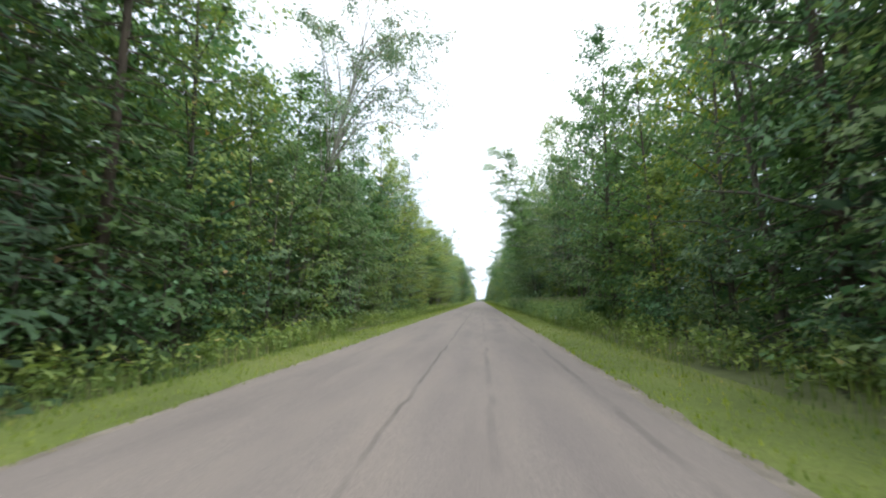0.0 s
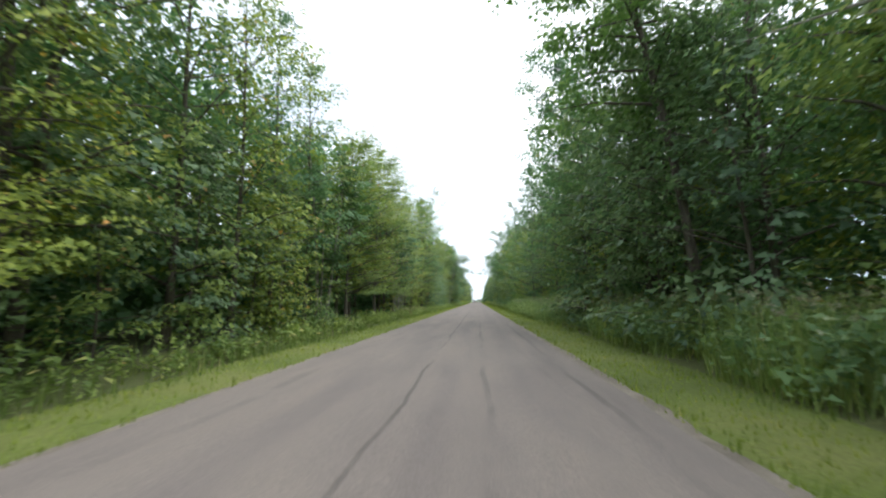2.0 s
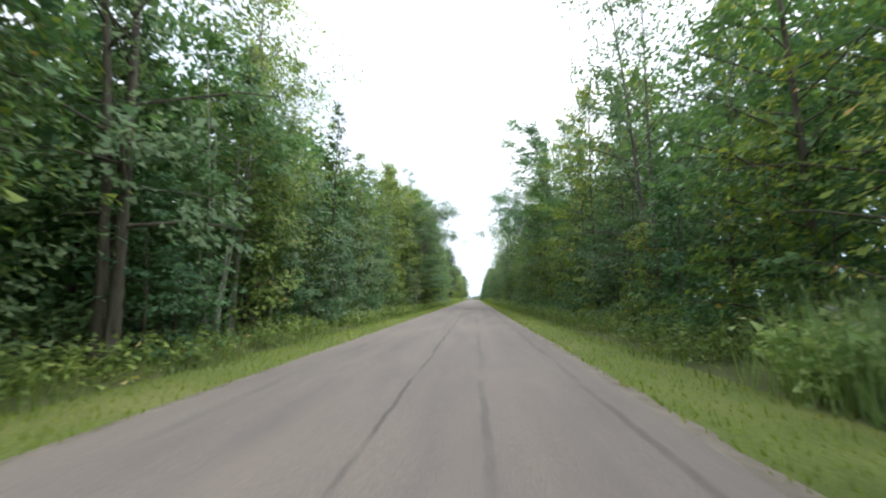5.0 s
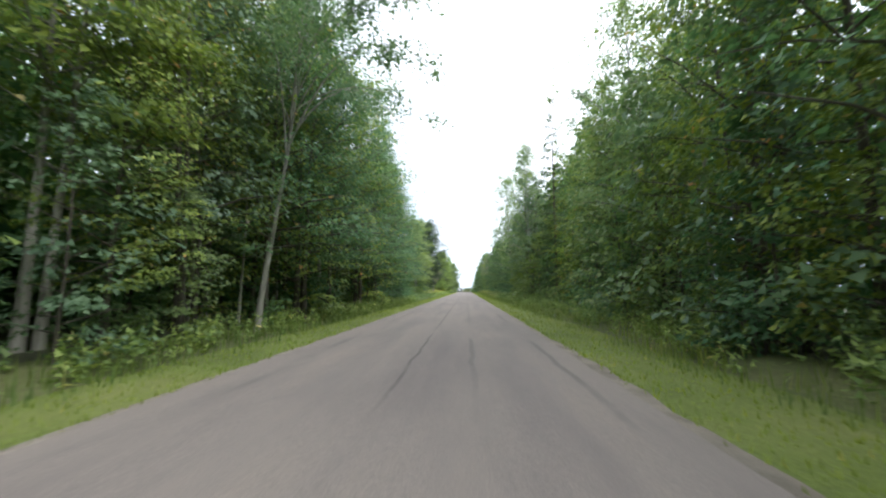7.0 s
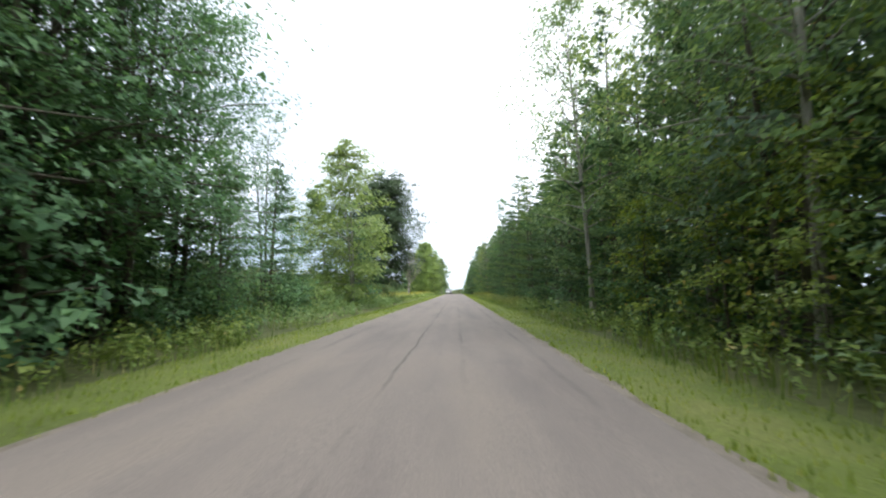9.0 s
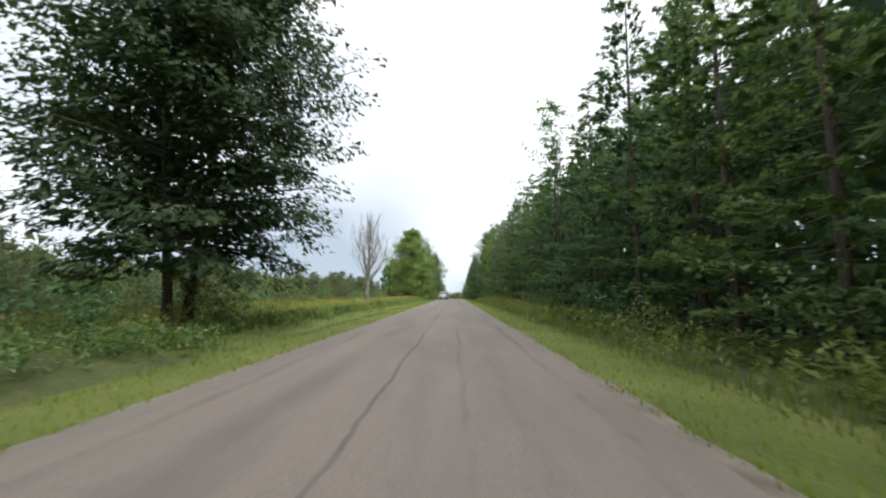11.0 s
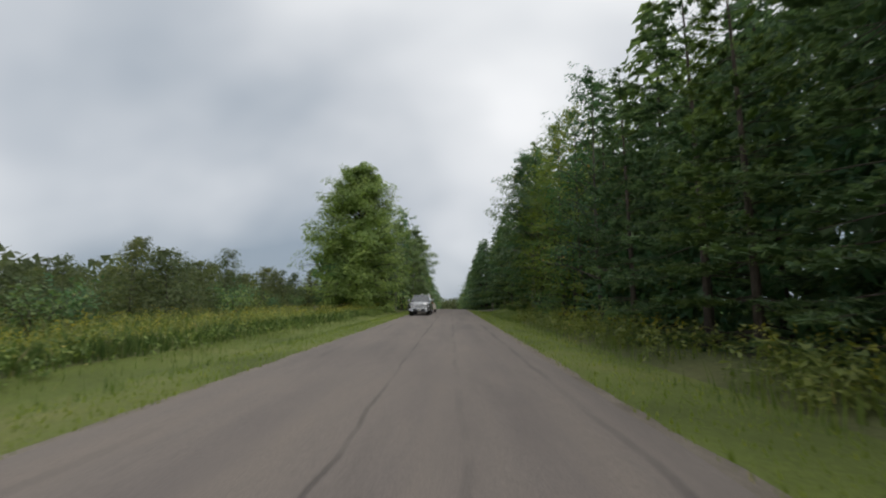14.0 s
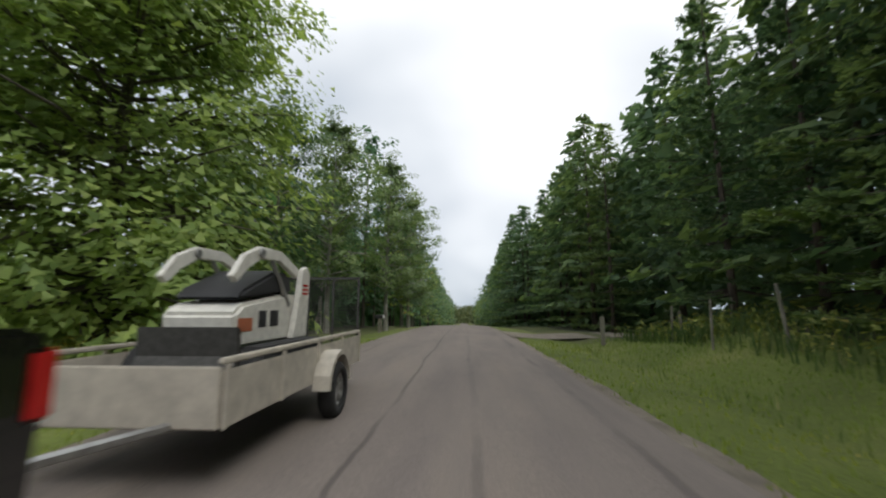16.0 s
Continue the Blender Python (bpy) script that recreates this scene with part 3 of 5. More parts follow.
SAPLING = [tree("birch_sapling", 41 + i, 9.0, 1.6, 3.0, 26, 1100, 0.22, leaf_mat=LEAF_ASH, bark=BARK_PALE, thick=0.06,
                label="slender pale-stemmed sapling with a thin crown") for i in range(2)]
STEMS = tree("broadleaf_tree", 45, 13.0, 3.0, 3.6, 36, 5200, 0.23, facing=0.6, leaf_mat=LEAF_OAK, bark=BARK_PALE, thick=0.085, stems=5,
             label="clump of pale bare stems under a leafy crown")
HIGH = [tree("broadleaf_tree", 47 + i, 18.0, 4.4, 6.0, 36, 7000, 0.235, facing=0.75, sprays=7, leaf_mat=m, bark=BARK_PALE, thick=0.14, label="tall broadleaf tree with a clear pale trunk")
        for i, m in enumerate((LEAF_OAK, LEAF_MAPLE))]
OVER = [tree("broadleaf_tree", 201 + i, h, sp, lo, 50, 10000, 0.175, leaf_mat=m, gather=0.8, facing=0.8, sprays=7, reach=rc, thick=0.17, flat=fl, drawn=0.4, fullness=0.45, ragged_by=0.26, label=lb)
        for i, (h, sp, lo, m, rc, fl, lb) in enumerate((
            (18.0, 3.6, 3.6, LEAF_OAK, 0.75, 0.35, "tall dark green broadleaf tree reaching over the verge"),
            (16.5, 3.6, 2.4, LEAF_MAPLE, 0.85, 0.16, "green maple with layered boughs reaching over the verge"),
            (17.0, 3.8, 3.6, LEAF_ASH, 0.8, 0.4, "pale green broadleaf tree reaching over the verge")))]
OVER.append(tree("broadleaf_tree", 207, 21.0, 3.4, 8.0, 50, 10500, 0.225, leaf_mat=LEAF_OAK, gather=0.85, facing=0.7, sprays=7, reach=0.6, lean=(0.15, 0.0), thick=0.18, fullness=0.4, ragged_by=0.26,
                 label="very tall dark green tree leaning over the road"))
ARCH = [arching_tree("birch_tree", 211, 23.0, 8.8, 8.0, 26, 11500, 0.17, LEAF_BIRCH, BARK_PALE, "tall leaning birch with an airy crown arching over the road", 0.22, 0.35, 0.16, "birch tree"),
        arching_tree("cherry_tree", 213, 15.0, 9.5, 5.5, 24, 13000, 0.16, LEAF_OAK, BARK, "dark-limbed tree arching loosely over the road", 0.1, 0.3, 0.17, "cherry tree"),
        arching_tree("birch_tree", 215, 16.0, 8.0, 7.0, 18, 8000, 0.17, LEAF_ASH, BARK_PALE, "birch with thin hanging branches over the road", 0.12, 0.4, 0.13, "birch tree")]
BACK = [tree("broadleaf_tree", 51 + i, 18.0, 4.4, 2.0, 30, 1350, 0.52, leaf_mat=m, label="broadleaf tree deeper in the wood", sprays=4)
        for i, m in enumerate((LEAF_OAK, LEAF_ASH, LEAF_MAPLE))]
PINE = [conifer("pine_tree", 61 + i, h, sp, 0.7, 1.35, 6, 1900, 0.28, aspect=0.17, layer=0.2, facing=0.75, loft=0.04, upturn=0.05, tilt=0.2, plumes=30, label="tall dark white pine with level boughs down to the ground")
        for i, (h, sp) in enumerate(((19.5, 4.8), (18.0, 4.5), (21.0, 5.0)))]
SPRUCE = [conifer("spruce_tree", 71 + i, h, sp, 0.5, 0.7, 6, 3000, 0.34, 0.3, 0.14, LEAF_SPRUCE, label="narrow dark spruce in the wood", category="spruce tree", top=0.8,
                  aspect=0.28) for i, (h, sp) in enumerate(((18.0, 2.4), (12.0, 2.2)))]
PINE_FAR = [conifer("pine_tree", 81, 19.0, 4.6, 1.0, 1.5, 6, 1350, 0.95, label="tall dark pine deeper in the plantation", aspect=0.36)]
BUSH = [shrub("shrub", 91 + i, h, sp, lv, lf, m, lb) for i, (h, sp, lv, lf, m, lb) in enumerate((
    (1.9, 1.4, 560, 0.175, LEAF_SHRUB, "leafy green shrub under the trees at the wood's edge"),
    (1.2, 1.2, 520, 0.155, LEAF_MAPLE, "low green bush on the roadside bank"),
    (2.8, 1.7, 720, 0.205, LEAF_OAK, "tall dark green understory shrub")))]


def bare_tree(name, seed, h, spread, limbs, thick, label, mat, fork=0.35, category="dead tree"):
    """A leafless tree: limbs that leave a short trunk, spread like a vase and split again and again into upright twigs."""
    r = np.random.default_rng(seed)
    ob = new(name)
    tagged(ob, label, category)
    trunk_pts = trunk_line(r, h * 0.8, (0.01, 0.0), 0.12, 6)
    part("trunk", mesh_of("trunk", *tube(trunk_pts, [thick * (1.35, 1.0, 0.85, 0.62, 0.4, 0.25, 0.12)[i] for i in range(7)], 8), mat, True), parent=ob)

    def grow(ps, p, d, ln, rad, depth):
        pts = [p]
        for _ in range(3):
            d = unit(d + r.normal(0, 0.12, 3) + np.array((0, 0, 0.15)))
            pts.append(pts[-1] + d * ln / 3)
        ps.append(tube(pts, [rad, rad * 0.82, rad * 0.62, rad * (0.45 if depth else 0.15)], 5 if rad > 0.03 else 3))
        if not depth:
            return
        kids = 4 if depth > 1 else 5
        for k in range(kids):
            q = 3 if k == 0 else int(r.integers(1, 4))
            nd = unit(d + r.normal(0, 0.2 if k == 0 else 0.4, 3) * np.array((1, 1, 0.5)) + np.array((0, 0, 0.25)))
            grow(ps, pts[q], nd, ln * r.uniform(0.55, 0.85), rad * (0.5 if k == 0 else 0.36), depth - 1)

    for k in range(limbs):
        u = k / max(limbs - 1, 1)
        base = on_line(trunk_pts, h * (fork * 0.8 + (0.76 - fork * 0.8) * u ** 1.3))
        az = k * 2.4 + r.normal(0, 0.3)
        out = (1.2 - 0.85 * u) * spread / (0.46 * h)
        d = unit(np.array((math.cos(az) * out, math.sin(az) * out, 1.0)))
        ps = []
        grow(ps, base, d, h * r.uniform(0.19, 0.27) * (1 - 0.5 * u), thick * (0.4 - 0.15 * u), 3 if k % 2 == 0 else 2)
        part("limb", mesh_of("limb", *joined(ps), mat, True), parent=ob)
    return ob


# left side, from behind the start to the end of the wood
rng = np.random.default_rng(21)
for s in np.arange(-4, 182, 4.4):
    x = -9.8 - rng.uniform(0, 1.5)
    if 62 < s < 104:
        proto = (OAK[1], OAK[1], OVER[1], OAK[2], OVER[1], OAK[1])[rng.integers(0, 6)]
    else:
        proto = (OAK + [AIRY[1], SPRUCE[0], SPRUCE[1]])[rng.choice(8, p=(.16, .38, .14, .12, .12, .02, .04, .02))]
    if 52 < s < 62:
        proto = OAK[1]
    put(proto, x - 0.9 * (rng.uniform() < 0.3), s + rng.uniform(-1, 1), rng.uniform(0.78, 1.14), tall=rng.uniform(0.88, 1.15))
for s in np.arange(-14, 203, 7.0):
    put((BACK + [SPRUCE[0]])[rng.integers(0, 4)] if s < 170 else (SPRUCE[0], OAK[0])[rng.integers(0, 2)], -14.8 - rng.uniform(0, 2.5), s + rng.uniform(-1.5, 1.5), rng.uniform(0.9, 1.15))
put(ARCH[0], -11.3, 23.6, 1.0, turn=-4)
for x, s, k, i, tn in ((-9.4, 47.5, 0.85, 1, 0), (-9.6, 70.0, 0.95, 1, 5), (-10.0, 79.5, 1.08, 1, 0), (-10.2, 84.5, 1.05, 1, -8), (-9.6, 105.5, 0.95, 0, 0), (-8.9, 161.5, 0.98, 0, 0), (-8.8, 165.5, 1.02, 0, 4), (-8.8, 169.5, 0.9, 2, -5),
                       (-9.3, 177.5, 0.98, 0, 0), (-9.2, 181.5, 0.92, 1, 8), (-9.4, 185.0, 0.9, 0, -8), (-10.2, 190.5, 0.95, 0, 0), (-10.3, 194.5, 0.95, 0, 10), (-10.3, 197.6, 0.88, 0, -6), (-10.9, 201.0, 0.8, 0, 12), (-9.8, 154.6, 0.72, 1, -10)):
    put(OVER[i], x, s, k, turn=tn)
put(ARCH[2], -8.4, 160.0, 1.0, turn=8)
for x, s in ((-11.0, 24.5), (-9.6, 60.0), (-9.9, 94.0), (-9.4, 121.0), (-9.7, 146.0), (-9.2, 160.0), (-9.9, 173.0)):
    put(SAPLING[int(s) % 2], x, s, rng.uniform(0.85, 1.3))
put(STEMS, -9.4, 87.0)
put(OAK[1], -9.0, 165.0, 1.12)
put(OAK[4], -9.2, 157.0, 1.1)
put(OAK[0], 9.0, 151.0, 1.15)
put(OAK[1], 9.2, 157.0, 1.1)
put(SAPLING[0], 7.7, 29.5, 0.9, turn=200)
for x, s, k in ((-9.8, 66.0, 1.0), (-9.6, 30.0, 0.95), (-10.0, 92.5, 0.8), (-9.7, 117.0, 0.95)):
    put(STEMS, x, s, k)
put(AIRY[1], -11.0, 46.0, 0.95)
put(OAK[1], -8.8, 177.0, 1.15)
put(OAK[0], -8.7, 181.5, 1.15)
for x, s, k, proto in ((-9.6, 184.5, 1.15, OAK[3]), (-9.9, 188.0, 1.1, OAK[0]), (-9.6, 191.0, 1.0, SPRUCE[0]), (-10.2, 193.5, 1.12, OAK[3]), (-10.6, 197.0, 0.95, OAK[0]),
                        (-11.0, 200.5, 0.8, SPRUCE[1]), (-12.5, 190.5, 1.0, SPRUCE[0]), (-13.0, 196.0, 0.95, OAK[3])):
    put(proto, x, s, k)
put(OAK[0], -13.2, 193.0, 1.05)
put(OAK[0], -13.8, 199.0, 0.95)
for x, s, k in ((-11.8, 187.5, 0.95), (-11.9, 192.6, 0.95), (-12.0, 195.6, 0.92), (-12.3, 198.6, 0.88), (-14.6, 202.0, 0.9), (-15.5, 197.5, 0.95)):
    put(SPRUCE[0], x, s, k, label="dark spruce at the end of the wood")
for x, s in ((-11.3, 153.8), (-11.2, 159.8), (-13.0, 163.5), (-11.4, 167.5), (-10.1, 171.0)):
    put(HIGH[int(s) % 2], x, s, rng.uniform(0.9, 1.1))
# right side: mixed wood, then the pine plantation
rng = np.random.default_rng(22)
for s in np.arange(-4, 176, 4.4):
    x = 8.4 + rng.uniform(0, 1.4)
    proto = (OAK + [AIRY[1], SPRUCE[1]])[rng.choice(7, p=(.3, .2, .16, .16, .1, .03, .05))]
    if s > 146 and proto is OAK[0]:
        proto = OAK[2]
    put(proto, x + 0.8 * (rng.uniform() < 0.3) + (2.0 if s > 158 else 0.0), s + rng.uniform(-1, 1), rng.uniform(0.78, 1.15), tall=rng.uniform(0.9, 1.14))
for x, s, k, i, tn in ((9.0, 40.0, 1.0, 2, 180), (7.6, 55.5, 1.06, 3, 178), (9.0, 59.0, 1.1, 2, 186), (8.6, 68.0, 0.8, 3, 184), (8.3, 83.5, 1.0, 2, 180), (9.0, 95.0, 0.82, 1, 180),
                       (8.6, 141.5, 0.82, 3, 180), (10.6, 177.0, 0.75, 1, 180), (9.0, 198.0, 0.8, 2, 180), (9.2, 213.0, 0.7, 2, 180), (9.2, 329.5, 0.95, 0, 180)):
    put(OVER[i], x, s, k, turn=tn)
put(ARCH[1], 8.3, 149.5, 1.0, turn=182)
put(AIRY[1], 10.5, 168, 1.05)
put(AIRY[0], 7.4, 207.5, 1.0, turn=180)
put(AIRY[1], 8.0, 194.5, 1.05, turn=190)
put(AIRY[0], 9.4, 200.5, 0.95, turn=170)
put(OAK[1], 10.2, 172, 1.0)
put(OAK[2], 11.0, 177, 0.9)
for x, s, k in ((9.4, 319, 0.76), (9.4, 326, 0.84), (9.4, 333, 0.82)):
    put(OAK[1 + int(s) % 2 * 2], x, s, k)
put(OAK[0], 8.3, 60, 1.14)
put(OAK[0], 7.6, 96, 1.12)
put(OAK[0], 8.3, 26, 1.1)
put(AIRY[1], 8.8, 47, 1.2)
put(OAK[0], 7.9, 71, 1.16)
put(OAK[1], -9.2, 107, 1.1)
put(OAK[2], -9.0, 112.5, 1.0)
put(OAK[4], 7.9, 195, 1.1)
put(OAK[0], 9.0, 262.0, 1.05)
put(SPRUCE[0], 9.0, 184.5, 1.04)
for s in np.arange(176, 440, 4.3):
    x = 9.4 + rng.uniform(0, 1.3) + (1.6 if s > 336 or s < 200 else 0)
    if 351 < s < 359:
        continue
    if s > 362:
        put(PINE_FAR[0], x - (2.9 if s > 386 else 0.6), s, rng.uniform(0.85, 1.05))
        continue
    x -= 0.3 if 312 < s < 333 else 0.0
    proto = OAK[rng.integers(0, 2)] if (312 < s < 333 or rng.uniform() < (0.3 if s < 215 else 0.0)) else PINE[rng.integers(0, 3)]
    put(proto, x, s + rng.uniform(-0.8, 0.8), rng.uniform(0.85, 1.05))
for s in np.arange(-14, 440, 7.0):
    put(PINE_FAR[0] if s > 180 else (BACK + [SPRUCE[0]])[rng.integers(0, 4)], 13.6 + rng.uniform(0, 2.5), s + rng.uniform(-1.5, 1.5), rng.uniform(0.9, 1.15))
# both sides beyond the brow
for s in np.arange(368, 640, 6.5):
    put(BACK[rng.integers(0, 3)], -9.8 - rng.uniform(0, 2), s, rng.uniform(0.8, 1.1))
    if s > 440:
        put(BACK[rng.integers(0, 3)], 8.8 + rng.uniform(0, 2), s, rng.uniform(0.8, 1.1))
# young growth that closes the wood's edge down to the weeds
rng = np.random.default_rng(23)
YOUNG = [tree("young_tree", 161 + i, 7.0, 2.5, 0.25, 30, 2100, 0.19, leaf_mat=m, sprays=6, thick=0.06, facing=0.7, gather=0.85, fullness=0.5,
              label="leafy young tree filling the wood's edge") for i, m in enumerate((LEAF_OAK, LEAF_ASH, LEAF_MAPLE))]
for s in np.arange(-3, 216, 3.6):
    put(YOUNG[rng.integers(0, 3)], 7.9 + rng.uniform(0, 0.9) + (0.7 if s > 176 else 0.0) + (1.1 if 26 < s < 62 or 76 < s < 112 else 0.0), s + rng.uniform(-1, 1), rng.uniform(0.75, 1.25))
for s in list(np.arange(-6, 62, 3.3)) + list(np.arange(106, 150, 3.3)):
    put(YOUNG[rng.integers(0, 3)], -9.0 - rng.uniform(0, 1.0), s + rng.uniform(-1, 1), rng.uniform(0.75, 1.2))
for s in list(np.arange(64, 106, 3.4)) + list(np.arange(146, 203, 3.4)):
    put(YOUNG[0], (-9.4 if s > 180 else -11.6) - rng.uniform(0, 1.5), s + rng.uniform(-1, 1), rng.uniform(0.8, 1.3))
for x, s, k in ((7.3, 187.5, 0.8), (7.5, 190.5, 1.0), (7.2, 193.5, 0.75), (7.6, 197.0, 0.95), (7.3, 201.0, 0.8), (-8.9, 152.5, 0.8), (-8.7, 156.0, 0.6), (-8.9, 149.0, 0.7)):
    put(YOUNG[1 + int(s) % 2], x, s, k)
for x, s, k in ((7.7, 53.0, 1.35), (7.8, 56.5, 1.6), (8.0, 60.5, 1.5), (7.8, 64.5, 1.7), (8.1, 69.0, 1.4), (7.9, 73.5, 1.3), (8.6, 155.0, 1.5), (8.3, 161.5, 1.4), (8.8, 167.5, 1.5)):
    put(YOUNG[1], x, s, k)
# dark spruces among the leaves near the start
for x, s, k in ((-9.0, 5.5, 1.0), (-9.4, 9.0, 1.1), (8.3, 6.5, 1.0), (8.8, 10.5, 1.1)):
    put(SPRUCE[0], x, s, k, label="dark spruce at the wood's edge")
# undergrowth along both edges
for s in np.arange(-8, 200, 2.7):
    if 54 < s < 104 and rng.uniform() < 0.8:
        continue
    put(BUSH[rng.choice(3, p=(.4, .3, .3))], -8.5 - rng.uniform(0, 2.2), s + rng.uniform(-1.2, 1.2), rng.uniform(0.5, 1.15))
for s in np.arange(-8, 326, 2.9):
    put(BUSH[rng.choice(3, p=(.4, .35, .25))], 7.2 + rng.uniform(0, 1.4), s + rng.uniform(-1, 1), rng.uniform(0.55, 1.0))


def thicket(name, x0, x1, s0, s1, h0, h1, n, leaf, mat, label, base=0.0):
    """The mass of the wood behind its edge: countless loose sprays of leaves."""
    c = np.stack([rng.uniform(x0, x1, n), rng.uniform(s0, s1, n), rng.uniform(0, 1, n) ** 0.9], axis=1)
    top = h0 + (h1 - h0) * (0.5 + 0.5 * np.sin(c[:, 1] * 0.31) * np.cos(c[:, 1] * 0.117 + c[:, 0] * 0.4))
    c[:, 2] = base + c[:, 2] * (top - base) + np.array([height(s) for s in c[:, 1]])
    v, f = leaf_tris(c, rng.normal(0, 0.7, c.shape) + np.array((0, 0, 0.5)), rng.normal(0, 1, c.shape), leaf * 1.45 * rng.uniform(0.6, 1.4, n), 0.8)
    tagged(new(name, mesh_of(name, v, f, mat)), label, "woods", "", "stuff")


rng = np.random.default_rng(24)
thicket("deep_woods", -26, -14.5, -20, 200, 12, 16, 32000, 0.66, LEAF_OAK, "dense mass of leaves behind the roadside trees", 3.2)
thicket("wood_canopy", -14.5, -11.2, -20, 196, 12.5, 16, 44000, 0.22, LEAF_OAK, "high leaves of the wood behind its first row of trees", 6.0)
thicket("wood_canopy", 10.8, 14.2, -20, 200, 12.5, 16.5, 44000, 0.22, LEAF_OAK, "high leaves of the wood behind its first row of trees", 6.0)
thicket("wood_understory", -14.5, -11.0, -20, 204, 5, 7, 15000, 0.3, LEAF_OAK, "shaded saplings and brush between the trunks")
thicket("wood_understory", 10.6, 14.2, -20, 330, 5, 7, 22000, 0.3, LEAF_OAK, "shaded saplings and brush between the trunks")
thicket("deep_woods", -26, -19, 199, 212, 9, 13, 3200, 0.5, LEAF_OAK, "dense mass of leaves behind the roadside trees", 0.0)
thicket("deep_woods", -19, -14, 196, 205, 9, 13, 2600, 0.4, LEAF_OAK, "dense mass of leaves behind the roadside trees", 0.0)
thicket("deep_woods", -34, -21, -20, 206, 7, 10, 22000, 1.1, LEAF_OAK, "dense undergrowth deep in the wood")
thicket("deep_woods", 13.5, 26, -20, 180, 12.5, 16.5, 32000, 0.68, LEAF_OAK, "dense mass of the wood behind the roadside trees")
thicket("deep_pine_woods", 12.5, 25, 180, 450, 12.5, 17, 48000, 0.7, LEAF_PINE, "dark mass of the pine plantation behind its edge")
thicket("deep_woods", -24, -12, 358, 650, 9, 14, 16000, 1.4, LEAF_OAK, "dense mass of the wood beyond the brow")
thicket("deep_woods", 11, 24, 450, 650, 9, 14, 10000, 1.4, LEAF_OAK, "dense mass of the wood beyond the brow")


thicket("far_woods", -60, 60, 690, 720, 13, 17, 5000, 1.6, LEAF_DULL_HAZED, "far woods closing the end of the road")
thicket("pine_canopy", 11.2, 14.4, 212, 350, 11.0, 14.5, 26000, 0.22, LEAF_PINE, "high dark boughs behind the first row of pines", 4.5)


# ---- grasses and weeds ----
def blades(name, spots, h, w, mat, label, lean=0.28, category="grass", plain=False):
    """Loose grass: one slender bent blade at each spot."""
    n = len(spots)
    a = rng.uniform(0, 2 * math.pi, n)
    hh = h * rng.uniform(0.45, 1.25, n)
    d = np.stack([np.cos(a), np.sin(a), np.zeros(n)], axis=1)
    t = np.stack([-np.sin(a), np.cos(a), np.zeros(n)], axis=1)
    ww = (w * rng.uniform(0.6, 1.3, n))[:, None]
    k = (hh * rng.uniform(0.2, 1.0, n) * lean)[:, None]
    up = np.array((0, 0, 1.0)) * hh[:, None]
    p0, p1 = spots - t * ww, spots + t * ww
    m = spots + up * 0.62 + d * k * 0.35
    tip = spots + up + d * k * 1.3
    v = np.stack([p0, p1, m + t * ww * 0.6, tip, m - t * ww * 0.6], axis=1).reshape(-1, 3)
    f = np.arange(n * 5).reshape(-1, 5)
    if plain:
        v, f = np.stack([p0, p1, tip], axis=1).reshape(-1, 3), np.arange(n * 3).reshape(-1, 3)
    tagged(new(name, mesh_of(name, v, f, mat)), label, category, "", "stuff")


def spots_in(x0, x1, s0, s1, n, clump=0.0):
    x, s = rng.uniform(x0, x1, n), rng.uniform(s0, s1, n)
    if clump:
        keep = np.array([noise.noise(Vector((a * 0.5, b * 0.35, 8.0))) for a, b in zip(x, s)]) > rng.uniform(-0.5, clump, n)
        x, s = x[keep], s[keep]
    return np.stack([x, s, [lie(a, b) - 0.02 for a, b in zip(x, s)]], axis=1)


rng = np.random.default_rng(25)
blades("verge_grass", spots_in(-6.9, ROAD_L - 0.15, -5, 350, 36000), 0.10, 0.017, GRASS_SHORT, "short mown yellow-green grass of the roadside verge", plain=True)
blades("verge_grass", spots_in(ROAD_R + 0.2, 5.4, -5, 350, 36000), 0.10, 0.017, GRASS_SHORT, "short mown yellow-green grass of the roadside verge", plain=True)
blades("verge_fringe", spots_in(-7.0, -5.7, -5, 350, 9000, 0.6), 0.3, 0.014, GRASS_TALL, "loose longer grass at the edge of the mown verge", plain=True)
blades("verge_fringe", spots_in(4.3, 5.4, -5, 350, 9000, 0.6), 0.3, 0.014, GRASS_TALL, "loose longer grass at the edge of the mown verge", plain=True)
blades("verge_fringe", spots_in(ROAD_L - 0.75, ROAD_L - 0.22, -5, 350, 6000, 0.6), 0.13, 0.014, GRASS_SHORT, "ragged grass along the gravel shoulder", plain=True)
blades("verge_fringe", spots_in(ROAD_R + 0.22, ROAD_R + 0.75, -5, 350, 6000, 0.6), 0.13, 0.014, GRASS_SHORT, "ragged grass along the gravel shoulder", plain=True)
blades("verge_grass", spots_in(-6.9, ROAD_L - 0.5, -5, 350, 5000, 0.5), 0.12, 0.014, GRASS_SHORT, "ragged tufts in the roadside verge", 0.5, plain=True)
blades("verge_grass", spots_in(ROAD_R + 0.5, 5.4, -5, 350, 5000, 0.5), 0.12, 0.014, GRASS_SHORT, "ragged tufts in the roadside verge", 0.5, plain=True)
blades("tall_grass", spots_in(-9.2, -6.6, -5, 205, 26000, 0.5), 0.52, 0.02, GRASS_TALL, "tall seeding grass along the wood's edge", plain=True)
blades("tall_grass", spots_in(5.1, 8.0, -5, 326, 34000, 0.5), 0.52, 0.02, GRASS_TALL, "tall seeding grass along the wood's edge", plain=True)
